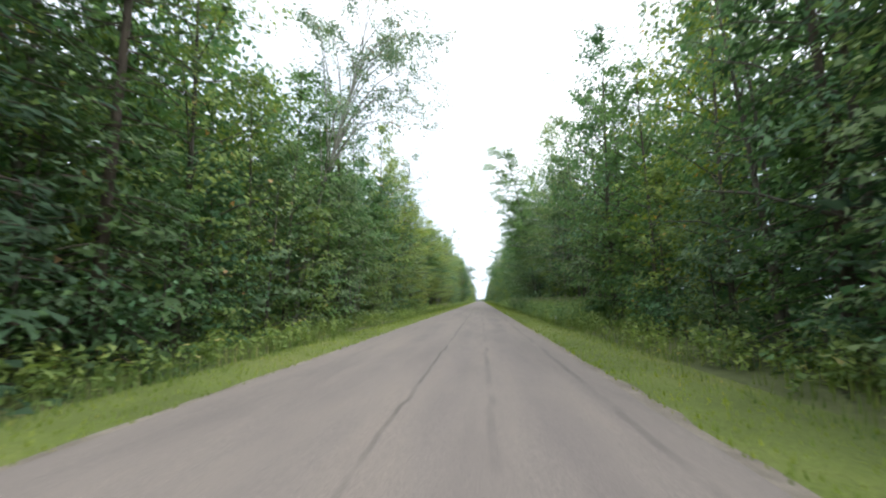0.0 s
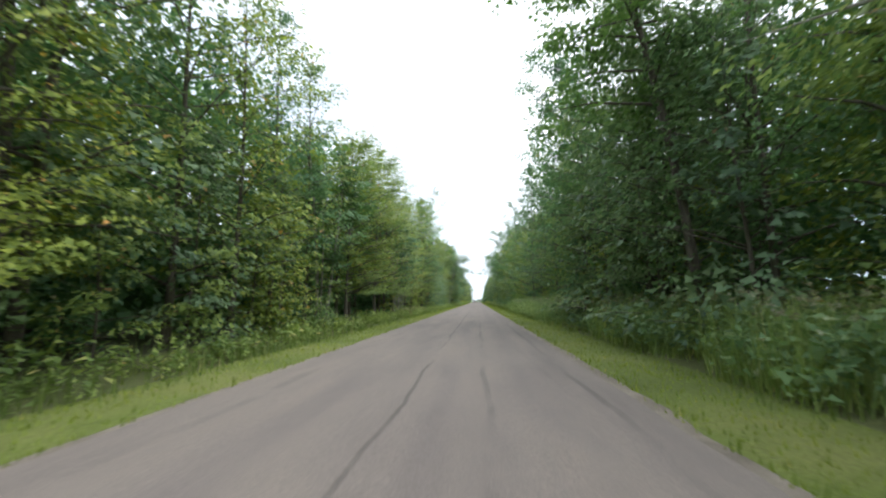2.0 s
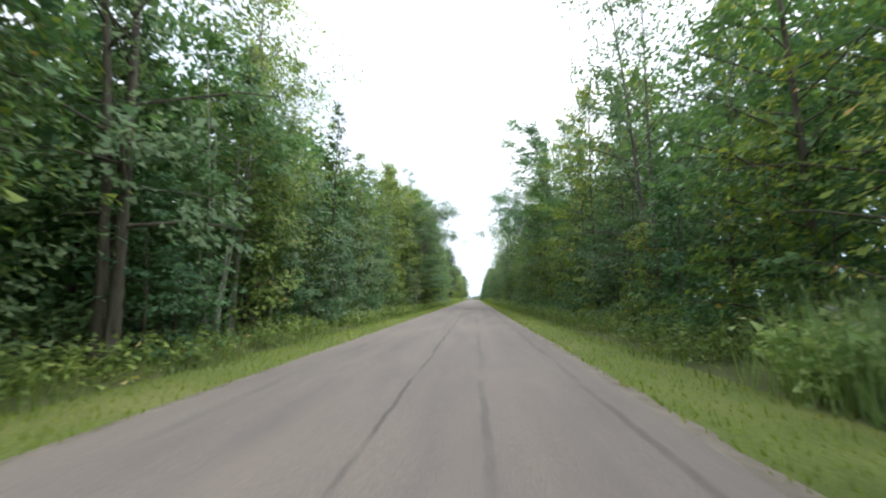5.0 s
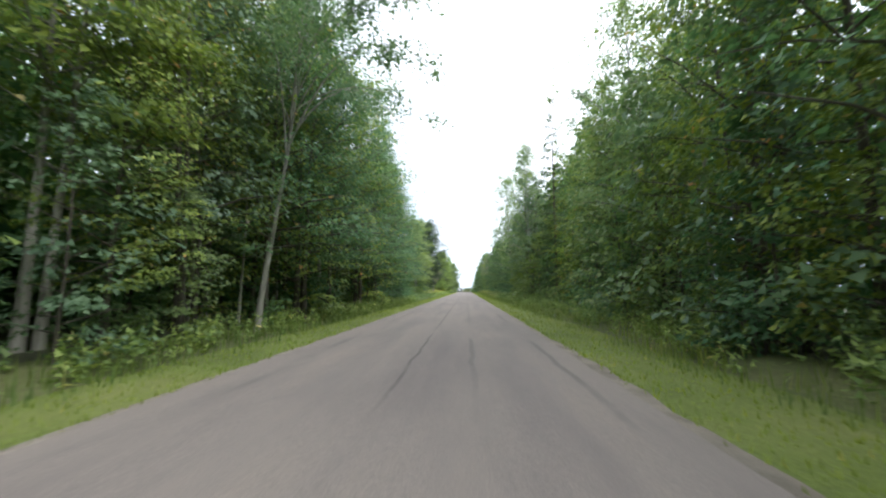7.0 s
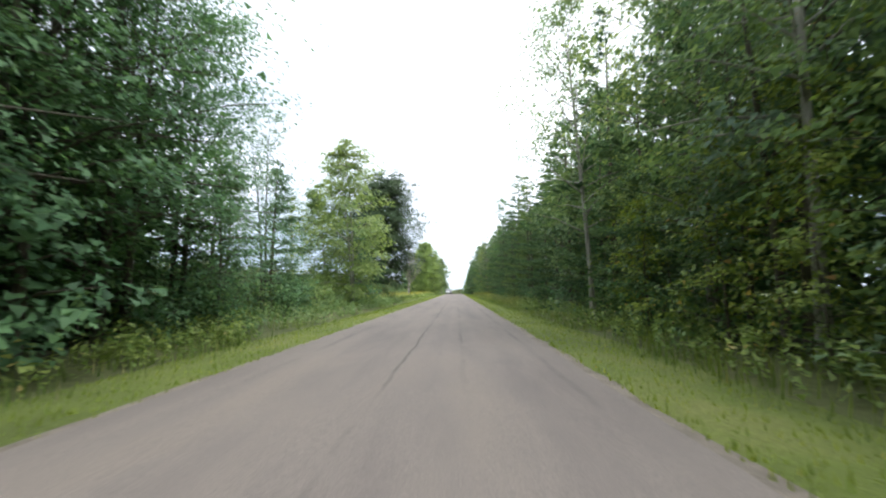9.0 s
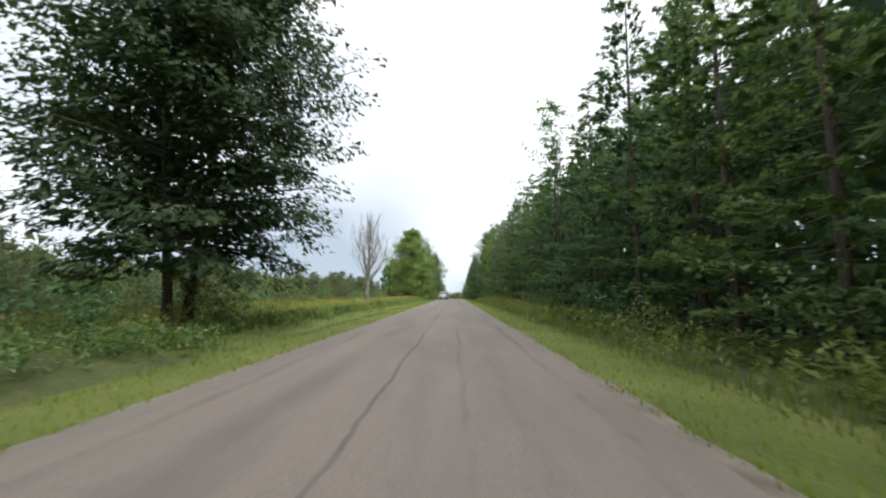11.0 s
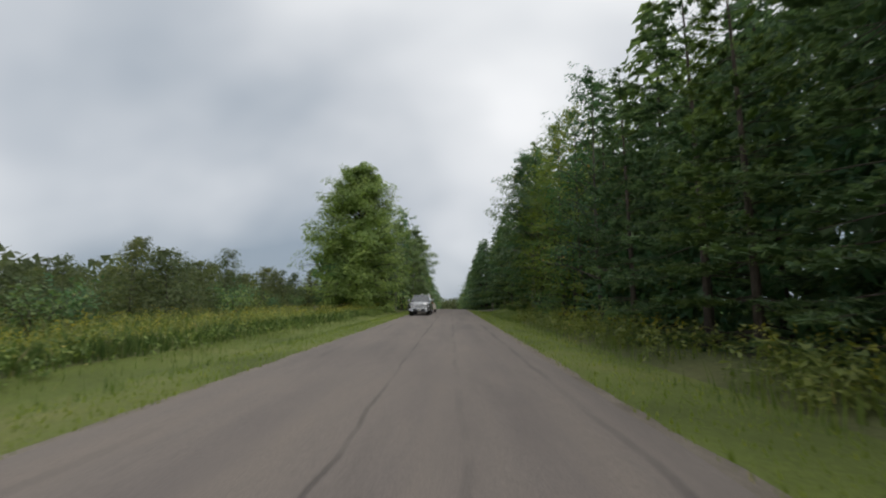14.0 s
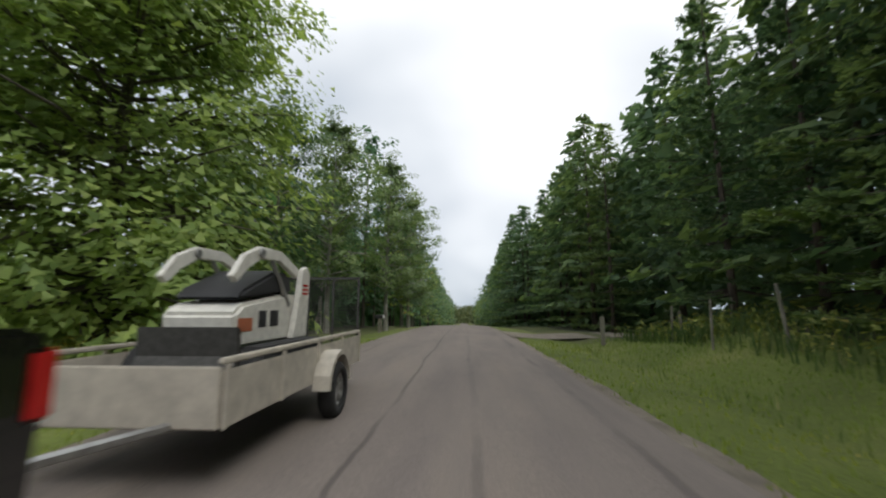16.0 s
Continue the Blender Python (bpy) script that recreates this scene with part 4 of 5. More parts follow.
blades("reed_bed", spots_in(5.4, 8.0, 26, 62, 19000, 0.7), 1.75, 0.016, REED, "bed of tall pale green reeds beside the road", 0.45, "reeds", plain=True)
blades("reed_bed", spots_in(5.4, 8.0, 76, 112, 19000, 0.7), 1.9, 0.016, REED, "bed of tall pale green reeds beside the road", 0.45, "reeds", plain=True)
blades("meadow_grass", spots_in(-36, -9.5, 200, 350, 22000), 0.75, 0.06, GRASS_TALL, "rough knee-high meadow grass", 0.4, plain=True)
blades("meadow_grass", spots_in(-10.5, -8.8, 238, 350, 8000), 0.55, 0.022, GRASS_TALL, "rough knee-high meadow grass", 0.4)


def swell(sp):
    """How tall a stand of weeds grows from place to place."""
    return np.array([0.82 + 0.55 * noise.noise(Vector((a * 0.45, b * 0.3, 3.0))) + 0.25 * noise.noise(Vector((a * 1.5, b * 1.1, 5.0))) for a, b, _ in sp])


def heads(name, spots, z0, z1, r, n_each, size, mat, label, category, uneven=False):
    """Flower or seed heads: small tufts at a height over each spot."""
    m = len(spots)
    top = rng.uniform(z0, z1, m) * (swell(spots) if uneven else 1.0)
    c = np.repeat(spots + np.stack([np.zeros(m), np.zeros(m), top], axis=1), n_each, axis=0)
    c = c + rng.normal(0, 1, c.shape) * np.array((r, r, r * 0.8))
    v, f = leaf_tris(c, rng.normal(0, 0.6, c.shape) + np.array((0, 0, 1.0)), rng.normal(0, 1, c.shape), 1.2 * size * rng.uniform(0.6, 1.4, len(c)), 0.7)
    tagged(new(name, mesh_of(name, v, f, mat)), label, category, "", "stuff")


def weeds(name, x0, x1, s0, s1, n, h, mat, label, clump=0.4, leaf=0.19, uneven=False):
    """Leafy upright weeds: a stalk with leaves up its length."""
    sp = spots_in(x0, x1, s0, s1, n, clump)
    m = len(sp)
    hh = h * rng.uniform(0.6, 1.2, m) * (swell(sp) if uneven else 1.0)
    k = 11
    q = np.tile(np.linspace(0.15, 1.0, k), m)
    c = np.repeat(sp, k, axis=0)
    c[:, 2] += q * np.repeat(hh, k)
    a = rng.uniform(0, 2 * math.pi, m * k)
    d = np.stack([np.cos(a), np.sin(a), np.full(m * k, 0.15)], axis=1)
    c = c + d * 0.09
    v, f = leaf_tris(c, rng.normal(0, 0.35, c.shape) + d * 0.3 + np.array((0, 0, 1.0)), d, leaf * rng.uniform(0.6, 1.4, m * k), 0.42)
    tagged(new(name, mesh_of(name, v, f, mat)), label, "weeds", "", "stuff")
    return sp


weeds("roadside_weeds", 7.6, 11.5, 325, 351, 900, 0.75, MEADOW_LEAF, "leafy weeds along the fence below the pines", 0.6)
blades("tall_grass", spots_in(7.2, 11.5, 323, 351, 5000, 0.6), 0.6, 0.018, GRASS_TALL, "tall grass along the fence below the pines")
blades("verge_grass", spots_in(5.4, 8.0, 325, 351, 5000), 0.12, 0.015, GRASS_SHORT, "short mown yellow-green grass of the roadside verge", plain=True)
heads("reed_leaves", spots_in(5.3, 8.0, 26, 62, 2300, 0.6), 0.4, 1.35, 0.2, 9, 0.17, REED, "arching pale green reed leaves", "reeds")
heads("reed_leaves", spots_in(5.3, 8.0, 76, 112, 2300, 0.6), 0.4, 1.35, 0.2, 9, 0.17, REED, "arching pale green reed leaves", "reeds")
heads("reed_plume", spots_in(5.5, 8.0, 28, 110, 1000, 0.5), 1.35, 1.95, 0.05, 16, 0.06, SEED_HEAD, "pale feathery reed plumes", "reed plumes")
weeds("roadside_weeds", -8.9, -6.9, -5, 200, 5200, 0.78, LEAF_SHRUB, "leafy green roadside weeds")
for s0, s1, m in ((-5, 27, LEAF_SHRUB), (61, 77, LEAF_SHRUB), (111, 225, LEAF_SHRUB), (225, 326, MEADOW_LEAF)):
    weeds("roadside_weeds", 5.5, 8.0, s0, s1, int(23 * (s1 - s0)), 0.88, m, "leafy green roadside weeds")
weeds("roadside_weeds", -8.8, -7.2, 84, 99, 150, 0.7, BRACKEN, "rusty brown weeds beside the road")
heads("aster_heads", spots_in(-8.6, -7.2, 80, 102, 170, 0.4), 0.65, 0.95, 0.06, 6, 0.07, SEED_HEAD, "small white weed flowers beside the road", "wildflowers")
weeds("goldenrod", -14.5, -9.2, 238, 348, 9500, 1.02, MEADOW_LEAF, "yellow-green stand of goldenrod stalks", 0.5, 0.12, True)
weeds("meadow_weeds", -10.2, -8.2, 236, 348, 3800, 0.74, LEAF_SHRUB, "dark leafy weeds along the meadow's edge", 0.7, 0.14, True)
weeds("meadow_weeds", -24, -14, 225, 350, 5200, 0.95, LEAF_SCRUB, "rough dark weeds across the meadow", 0.4, 0.2, True)
blades("meadow_grass", spots_in(-9.8, -7.6, 238, 348, 9000, 0.7), 0.34, 0.016, GRASS_TALL, "longer grass where the verge meets the meadow", 0.4, plain=True)
heads("goldenrod_flowers", spots_in(-14.5, -9.4, 238, 350, 2200, 1.9), 0.92, 1.18, 0.07, 9, 0.05, FLOWER, "yellow goldenrod flower heads", "wildflowers", True)
weeds("roadside_weeds", -10.5, -7.3, 200, 240, 1500, 0.8, LEAF_SHRUB, "leafy green roadside weeds", 0.5)
heads("goldenrod_flowers", spots_in(-20, -13, 225, 350, 700, 0.9), 0.8, 1.1, 0.1, 7, 0.06, FLOWER, "yellow goldenrod flower heads", "wildflowers", True)
heads("goldenrod_flowers", spots_in(6.0, 8.2, 264, 326, 300, 0.3), 0.7, 1.1, 0.08, 8, 0.09, FLOWER, "yellow goldenrod flower heads", "wildflowers")

# ---- the meadow on the left ----
SCRUB = [tree("young_tree", 101 + i, h, sp, 0.15, 44, 2500, 0.215, leaf_mat=m, sprays=8, thick=0.07, rise=rs, flat=0.6, gather=0.85, ragged_by=0.25, outline=ol, label=lb) for i, (h, sp, m, rs, ol, lb) in enumerate((
    (6.2, 3.0, LEAF_DULL_HAZED, (0, 40), lambda u: 0.85 if u < 0.4 else max(0.16, 1.25 - u), "young dull green tree at the meadow's far edge"),
    (4.8, 3.3, LEAF_SCRUB, (0, 45), lambda u: (1 - u ** 2.5) ** 0.6 * 0.95 + 0.05, "young bushy tree at the meadow's far edge"),
    (7.4, 3.4, LEAF_SCRUB, (5, 50), lambda u: 0.75 + 0.5 * u if u < 0.5 else max(0.15, 1.6 - 1.3 * u), "taller dull green tree at the meadow's far edge")))]
SCRUB.append(conifer("young_pine", 111, 7.0, 1.9, 0.2, 0.55, 6, 2200, 0.3, leaf_mat=LEAF_SCRUB, label="young dark pine in the meadow's scrub", thick=0.09, aspect=0.3))
for s in np.arange(216, 420, 2.9):
    for x in (-24.5, -32)[:1 + int(s) % 2]:
        grown = 0.72 + 0.42 * min(max((s - 255) / 80, 0.0), 1.0)
        put(SCRUB[rng.choice(4, p=(.28, .3, .17, .25))], x - rng.uniform(-3.5, 3.5), s + rng.uniform(-1.5, 1.5), rng.uniform(0.75, 1.3) * grown)
for s in np.arange(215, 350, 5.0):
    put(BUSH[rng.integers(0, 3)], -20 - rng.uniform(-3, 3), s, rng.uniform(0.7, 1.3))
for s in np.arange(240, 346, 3.4):
    put(BUSH[1], -9.6 - rng.uniform(-0.6, 3.0), s + rng.uniform(-1.5, 1.5), rng.uniform(0.45, 0.85), label="low green bush among the meadow's weeds")
rng = np.random.default_rng(26)
thicket("meadow_scrub", -31, -21, 212, 400, 1.8, 4.0, 34000, 0.19, LEAF_SCRUB, "tangled low scrub at the meadow's far edge")
thicket("far_woods", -50, -35, 170, 480, 4.0, 6.6, 34000, 0.5, LEAF_DULL_HAZED, "low line of far woods across the meadow")

# single trees along the meadow's road side
SILVER = tree("birch_tree", 131, 13.5, 4.6, 0.8, 60, 13000, 0.25, leaf_mat=LEAF_POPLAR, bark=BARK_PALE, thick=0.1, stems=2, fullness=1.0,
              label="pale green birch with a narrow crown", category="birch tree")
put(SILVER, -9.7, 223.6, 1.14)
put(SILVER, -13.4, 227.0, 0.8)
for x, s, k in ((-12.4, 211, 0.6), (-14.0, 215, 0.7), (-16.0, 211, 0.75), (-15.0, 221, 0.6), (-13.5, 231, 0.45)):
    put(OAK[rng.integers(1, 4)], x, s, k, label="half-grown green tree beside the meadow")
for s in np.arange(196, 246, 1.7):
    put(BUSH[rng.integers(0, 3)], -9.3 - rng.uniform(0, 2.4), s, rng.uniform(0.7, 1.1))
put(PINE[1], -11.7, 210.3, 0.6, label="half-grown green pine at the end of the wood")
put(PINE[0], -13.0, 206.0, 0.44, label="half-grown green pine at the end of the wood")
for x, s, k in ((-11.2, 203.0, 1.0), (-12.4, 206.8, 1.1), (-11.4, 209.6, 1.0), (-13.4, 211.5, 1.2), (-12.0, 214.0, 1.05), (-11.6, 217.5, 0.95), (-13.6, 218.5, 1.2), (-12.6, 221.5, 1.0)):
    put(BUSH[0 if int(s) % 2 else 2], x, s, k)
put(OAK[2], -13.5, 208.0, 0.55, label="half-grown pale green tree at the end of the wood")
put(OAK[3], -11.5, 233.0, 0.55, label="half-grown green tree beside the meadow")
put(SCRUB[1], -11.0, 255.0 - 12, 0.6)
EDGE = tree("cherry_tree", 133, 16.0, 6.3, 3.2, 150, 52000, 0.27, sprays=9, flat=0.45, rise=(2, 60), leaf_mat=LEAF_BACKLIT, thick=0.2, stems=3, gather=0.7, ragged_by=0.24,
            label="wide dark-limbed tree alone at the meadow's edge")
put(EDGE, -11.8, 243.5, 1.1)
DEAD = bare_tree("dead_tree", 141, 12.2, 4.5, 24, 0.25, "bleached leafless dead tree standing in the meadow", BARK_DEAD, 0.28)
put(DEAD, -10.8, 276.0)
SNAG = bare_tree("dead_tree", 143, 14.0, 6.4, 12, 0.16, "grey half-bare tree in front of the pines", BARK_DEAD, 0.3)
put(SNAG, 7.9, 288.0)
put(SNAG, 8.2, 40.0, 0.7)
VINE = tree("ivy_clad_tree", 147, 8.5, 1.6, 1.0, 24, 1600, 0.2, leaf_mat=LEAF_SHRUB, thick=0.08, label="climbing greenery on a half-bare trunk", category="climber")
put(VINE, 8.2, 287.4)
MAPLE = tree("maple_tree", 121, 20.0, 7.6, 1.3, 150, 60000, 0.33, leaf_mat=LEAF_LONE, thick=0.36, label="large full-crowned green maple beside the road", rise=(-4, 50),
             sprays=7, ragged_by=0.16, gather=0.85, flat=0.6, outline=lambda u: 0.82 + 0.18 * min(u / 0.2, 1) if u < 0.2 else max(0.12, (1 - ((u - 0.2) / 0.8) ** 2.3 * 0.98) ** 0.75))
put(MAPLE, -12.8, 343.0)
LANE = [tree("maple_tree", 151 + i, 15.0, 4.6, 3.2, 50, 10000, 0.24, facing=0.6, gather=0.75, leaf_mat=LEAF_ASH, bark=BARK_PALE, thick=0.2, flat=0.5, rise=(15, 60),
             label="tall roadside maple with a pale trunk") for i in range(2)]
for i, (x, s, k) in enumerate(((-9.2, 356, 0.95), (-10.6, 351, 0.85), (-7.2, 366, 1.08), (-11.5, 361, 1.0), (-7.4, 382, 1.15), (-14.5, 352, 0.8), (-9.0, 386, 1.0))):
    put(LANE[i % 2], x, s, k)
put(LANE[0], 8.9, 331.5, 1.15, turn=180)


# ---- roadside posts, mailboxes and the side drive ----
def solid(x0, x1, y0, y1, z0, z1, bev=0.0, bm=None):
    bm = bm or bmesh.new()
    m = Matrix.Translation(((x0 + x1) / 2, (y0 + y1) / 2, (z0 + z1) / 2)) @ Matrix.Diagonal((x1 - x0, y1 - y0, z1 - z0, 1))
    made = bmesh.ops.create_cube(bm, size=1.0, matrix=m)
    if bev:
        es = list({e for v in made["verts"] for e in v.link_edges})
        bmesh.ops.bevel(bm, geom=es, offset=bev, segments=2, affect="EDGES", clamp_overlap=True)
    return bm


def prism(profile, x0, x1, bev=0.0, taper=0.0):
    """A side profile of (y, z) points, carried across from x0 to x1."""
    bm = bmesh.new()
    vs = [bm.verts.new((x0, y, z)) for y, z in profile]
    face = bm.faces.new(vs)
    ex = bmesh.ops.extrude_face_region(bm, geom=[face])
    for v in ex["geom"]:
        if isinstance(v, bmesh.types.BMVert):
            v.co.x = x1
    if bev:
        bmesh.ops.recalc_face_normals(bm, faces=bm.faces[:])
        bmesh.ops.bevel(bm, geom=[e for e in bm.edges if e.calc_face_angle(0) > 0.5], offset=bev, segments=2, affect="EDGES", clamp_overlap=True)
    return bm


def drum(radius, x0, x1, y, z, seg=28, bev=0.0, inner=0.0):
    """A disc or ring on an axle along x."""
    bm = bmesh.new()
    rings = [(radius - bev, x0), (radius, x0 + bev), (radius, x1 - bev), (radius - bev, x1)] if bev else [(radius, x0), (radius, x1)]
    if inner:
        rings = [(inner, x0)] + rings + [(inner, x1)]
    rows = [[bm.verts.new((x, y + r * math.cos(2 * math.pi * k / seg), z + r * math.sin(2 * math.pi * k / seg))) for k in range(seg)] for r, x in rings]
    if inner:
        rows.append(rows[0])
    for a, b in zip(rows, rows[1:]):
        for k in range(seg):
            bm.faces.new((a[k], a[(k + 1) % seg], b[(k + 1) % seg], b[k]))
    if not inner:
        bm.faces.new(rows[0])
        bm.faces.new(rows[-1])
    return bm


def plain_material(name, col, rough=0.5, metal=0.0, mottled=0.15, scale=9.0, coat=0.0):
    m, nt, b = material(name, rough, metal)
    n = noise_tex(nt, scale, 5.0, 0.6)
    r = ramp(nt, [(0.3, tuple(c * (1 - mottled) for c in col)), (0.7, tuple(min(1.0, c * (1 + mottled)) for c in col))])
    nt.links.new(n.outputs[0], r.inputs[0])
    nt.links.new(r.outputs[0], b.inputs["Base Color"])
    b.inputs["Coat Weight"].default_value = coat
    return m


BLACK_PAINT = plain_material("black_car_paint", (0.006, 0.006, 0.007), 0.22, 0.0, 0.2, 3.0, 1.0)
CHROME = plain_material("chrome", (0.7, 0.71, 0.72), 0.24, 0.65, 0.04)
LED = plain_material("white_lamp_strip", (0.85, 0.86, 0.88), 0.15, 0.0, 0.02, 9.0, 1.0)
DARK_PLASTIC = plain_material("dark_plastic", (0.02, 0.02, 0.022), 0.6)
TYRE = plain_material("tyre_rubber", (0.02, 0.02, 0.02), 0.85, 0.0, 0.3)
ALLOY = plain_material("alloy_wheel", (0.42, 0.43, 0.45), 0.3, 0.9, 0.08)
ORANGE = plain_material("orange_painted_steel", (0.42, 0.13, 0.06), 0.55, 0.0, 0.25)
BEIGE = plain_material("beige_trailer_paint", (0.5, 0.46, 0.39), 0.6, 0.0, 0.2, 5.0)
MACHINE = plain_material("white_machine_paint", (0.68, 0.66, 0.6), 0.45, 0.0, 0.15)
LAMP = plain_material("headlamp_lens", (0.42, 0.44, 0.48), 0.1, 0.4, 0.35, 14.0)
RED_LENS = plain_material("red_lens", (0.5, 0.02, 0.02), 0.2)
PLATE = plain_material("pale_plate", (0.7, 0.7, 0.68), 0.5)
STEEL = plain_material("galvanised_steel", (0.36, 0.36, 0.35), 0.45, 0.8, 0.2)
DARK_STEEL = plain_material("dark_mesh_steel", (0.07, 0.068, 0.062), 0.6, 0.4, 0.3, 14.0)
GLASS = plain_material("tinted_glass", (0.03, 0.036, 0.038), 0.04, 0.0, 0.1, 2.0, 1.0)
GLASS.node_tree.nodes["Principled BSDF"].inputs["IOR"].default_value = 1.8
BOX_BLACK = plain_material("black_mailbox_paint", (0.025, 0.025, 0.027), 0.5)
BOX_WHITE = plain_material("white_mailbox_paint", (0.62, 0.62, 0.6), 0.5)


def fence_post(x, s, h, half, tilt=0.0, label="weathered grey wooden fence post in the grass"):
    bm = solid(-half, half, -half, half, -0.15, h, half * 0.35)
    for v in bm.verts:
        v.co.x += 0.02 * math.sin(v.co.z * 3.0)
    ob = part("fence_post", bm, POST_WOOD, smooth=False)
    ob.matrix_basis = Matrix.Translation((x, s, lie(x, s))) @ Matrix.Rotation(radians(tilt), 4, "Y")
    return tagged(ob, label, "fence post", "roadside fence posts")


for x, s, h, half, tilt in ((6.3, 348.6, 1.3, 0.09, 0), (9.0, 347.0, 1.1, 0.05, -3), (7.2, 341.9, 1.45, 0.032, 2), (8.0, 340.1, 1.65, 0.034, -6), (7.6, 345.0, 1.3, 0.032, 3), (9.4, 338.0, 1.5, 0.032, -2), (10.4, 346.0, 1.3, 0.035, 3),
                            (-9.4, 350.6, 1.05, 0.07, 0), (-9.8, 353.2, 1.1, 0.06, 2), (-9.3, 354.6, 1.1, 0.06, -2), (-14.2, 325.5, 0.95, 0.08, 0),
                            (-15.6, 334.5, 0.95, 0.09, 0), (-16.0, 336.5, 0.9, 0.09, 3), (-15.2, 339.0, 1.0, 0.07, 0)):
    fence_post(x, s, h, half, tilt)


stake = new("marker_stake")
tagged(stake, "thin roadside marker stake with a white top", "marker stake")
stake.matrix_basis = pose(5.15, 28.8, lie(5.15, 28.8), 2, 3, 0)
part("stem", solid(-0.013, 0.013, -0.013, 0.013, -0.1, 0.5, 0.004), POST_WOOD, stake)
part("cap", solid(-0.024, 0.024, -0.02, 0.02, 0.46, 0.68, 0.008), plain_material("white_cap", (0.78, 0.78, 0.76), 0.5), stake, "white cap")


def mailbox(x, s, mat, label):
    ob = new("mailbox")
    tagged(ob, label, "mailbox", "mailboxes")
    ob.matrix_basis = pose(x, s, lie(x, s))
    part("post", solid(-0.05, 0.05, -0.05, 0.05, -0.15, 1.02, 0.012), POST_WOOD, ob)
    prof = [(-0.09, 0.0), (0.09, 0.0), (0.09, 0.14)] + [(0.09 * math.cos(a), 0.14 + 0.09 * math.sin(a)) for a in np.linspace(0.3, 2.84, 7)] + [(-0.09, 0.14)]
    bm = bmesh.new()
    rows = [[bm.verts.new((x1, y, z + 1.02)) for y, z in prof] for x1 in (-0.25, 0.25)]
    n = len(prof)
    for k in range(n):
        bm.faces.new((rows[0][k], rows[0][(k + 1) % n], rows[1][(k + 1) % n], rows[1][k]))
    for row in rows:
        bm.faces.new(row)
    part("box", bm, mat, ob)
    part("door", solid(0.25, 0.262, -0.082, 0.082, 1.03, 1.2, 0.004), mat, ob)
    part("flag", solid(-0.06, 0.08, 0.092, 0.1, 1.16, 1.24, 0.002), RED_LENS, ob, "small red flag")


mailbox(-6.1, 358.0, BOX_BLACK, "black metal mailbox on a wooden post")
mailbox(-6.2, 359.2, BOX_WHITE, "white metal mailbox on a wooden post")
dv, df = [], []
for i in range(9):
    x = ROAD_R + 0.1 + i * 2.2
    for s in (352.4 - 1.3 * math.exp(-i * 1.2), 354.5, 357.0 + 1.5 * math.exp(-i * 1.2)):
        dv.append((x, s, lie(x, s) + 0.035))
for i in range(8):
    for k in range(2):
        a = i * 3 + k
        df.append([a, a + 3, a + 4, a + 1])
tagged(new("side_drive", mesh_of("side_drive", dv, df, GRAVEL, True)), "pale gravel drive leaving the road between the pines", "driveway", "", "structure")
sp = spots_in(-11.2, -8.9, 347.5, 350.2, 190)
heads("goldenrod_flowers", sp, 0.5, 1.2, 0.12, 16, 0.1, FLOWER, "dense clump of yellow goldenrod by the fence", "wildflowers")


# ---- the pickup and its trailer in the other lane ----
def arch(c, r, z0, n=9):
    return [(c + r * math.cos(a), z0 + r * math.sin(a)) for a in np.linspace(0, math.pi, n)]


def wheel(parent, x0, x1, y, r, rim_mat, spokes=6):
    out = 1 if x1 > 0 else -1
    w = part("wheel", drum(r, min(x0, x1), max(x0, x1), y, r, 32, 0.04, r * 0.62), TYRE, parent, "black rubber tyre", True)
    face = x1 - out * 0.035
    rim = drum(r * 0.63, min(face, face - out * 0.12), max(face, face - out * 0.12), y, r, 28, 0.0, r * 0.52)
    part("rim", rim, rim_mat, w, "bright alloy rim", True)
    hub = drum(r * 0.17, min(face, face - out * 0.06), max(face, face - out * 0.06), y, r, 16, 0.01)
    for k in range(spokes):
        a = 2 * math.pi * k / spokes
        b2 = solid(min(face, face - out * 0.04), max(face, face - out * 0.04), -0.035, 0.035, r * 0.1, r * 0.56, 0.008)
        bmesh.ops.transform(b2, matrix=Matrix.Translation((0, y, r)) @ Matrix.Rotation(a, 4, "X"), verts=b2.verts[:])
        tmp = bpy.data.meshes.new("spoke")
        b2.to_mesh(tmp)
        b2.free()
        hub.from_mesh(tmp)
        bpy.data.meshes.remove(tmp)
    part("spokes", hub, rim_mat, w, "alloy spokes")
    part("brake", drum(r * 0.5, min(face - out * 0.1, face - out * 0.14), max(face - out * 0.1, face - out * 0.14), y, r, 20), DARK_PLASTIC, w)
    return w


def slab(corners, thick):
    """A sheet through four or more corners, with thickness."""
    bm = bmesh.new()
    vs = [bm.verts.new(c) for c in corners]
    f = bm.faces.new(vs)
    f.normal_update()
    nrm = f.normal.copy()
    ex = bmesh.ops.extrude_face_region(bm, geom=[f])
    for v in ex["geom"]:
        if isinstance(v, bmesh.types.BMVert):
            v.co -= nrm * thick
    return bm


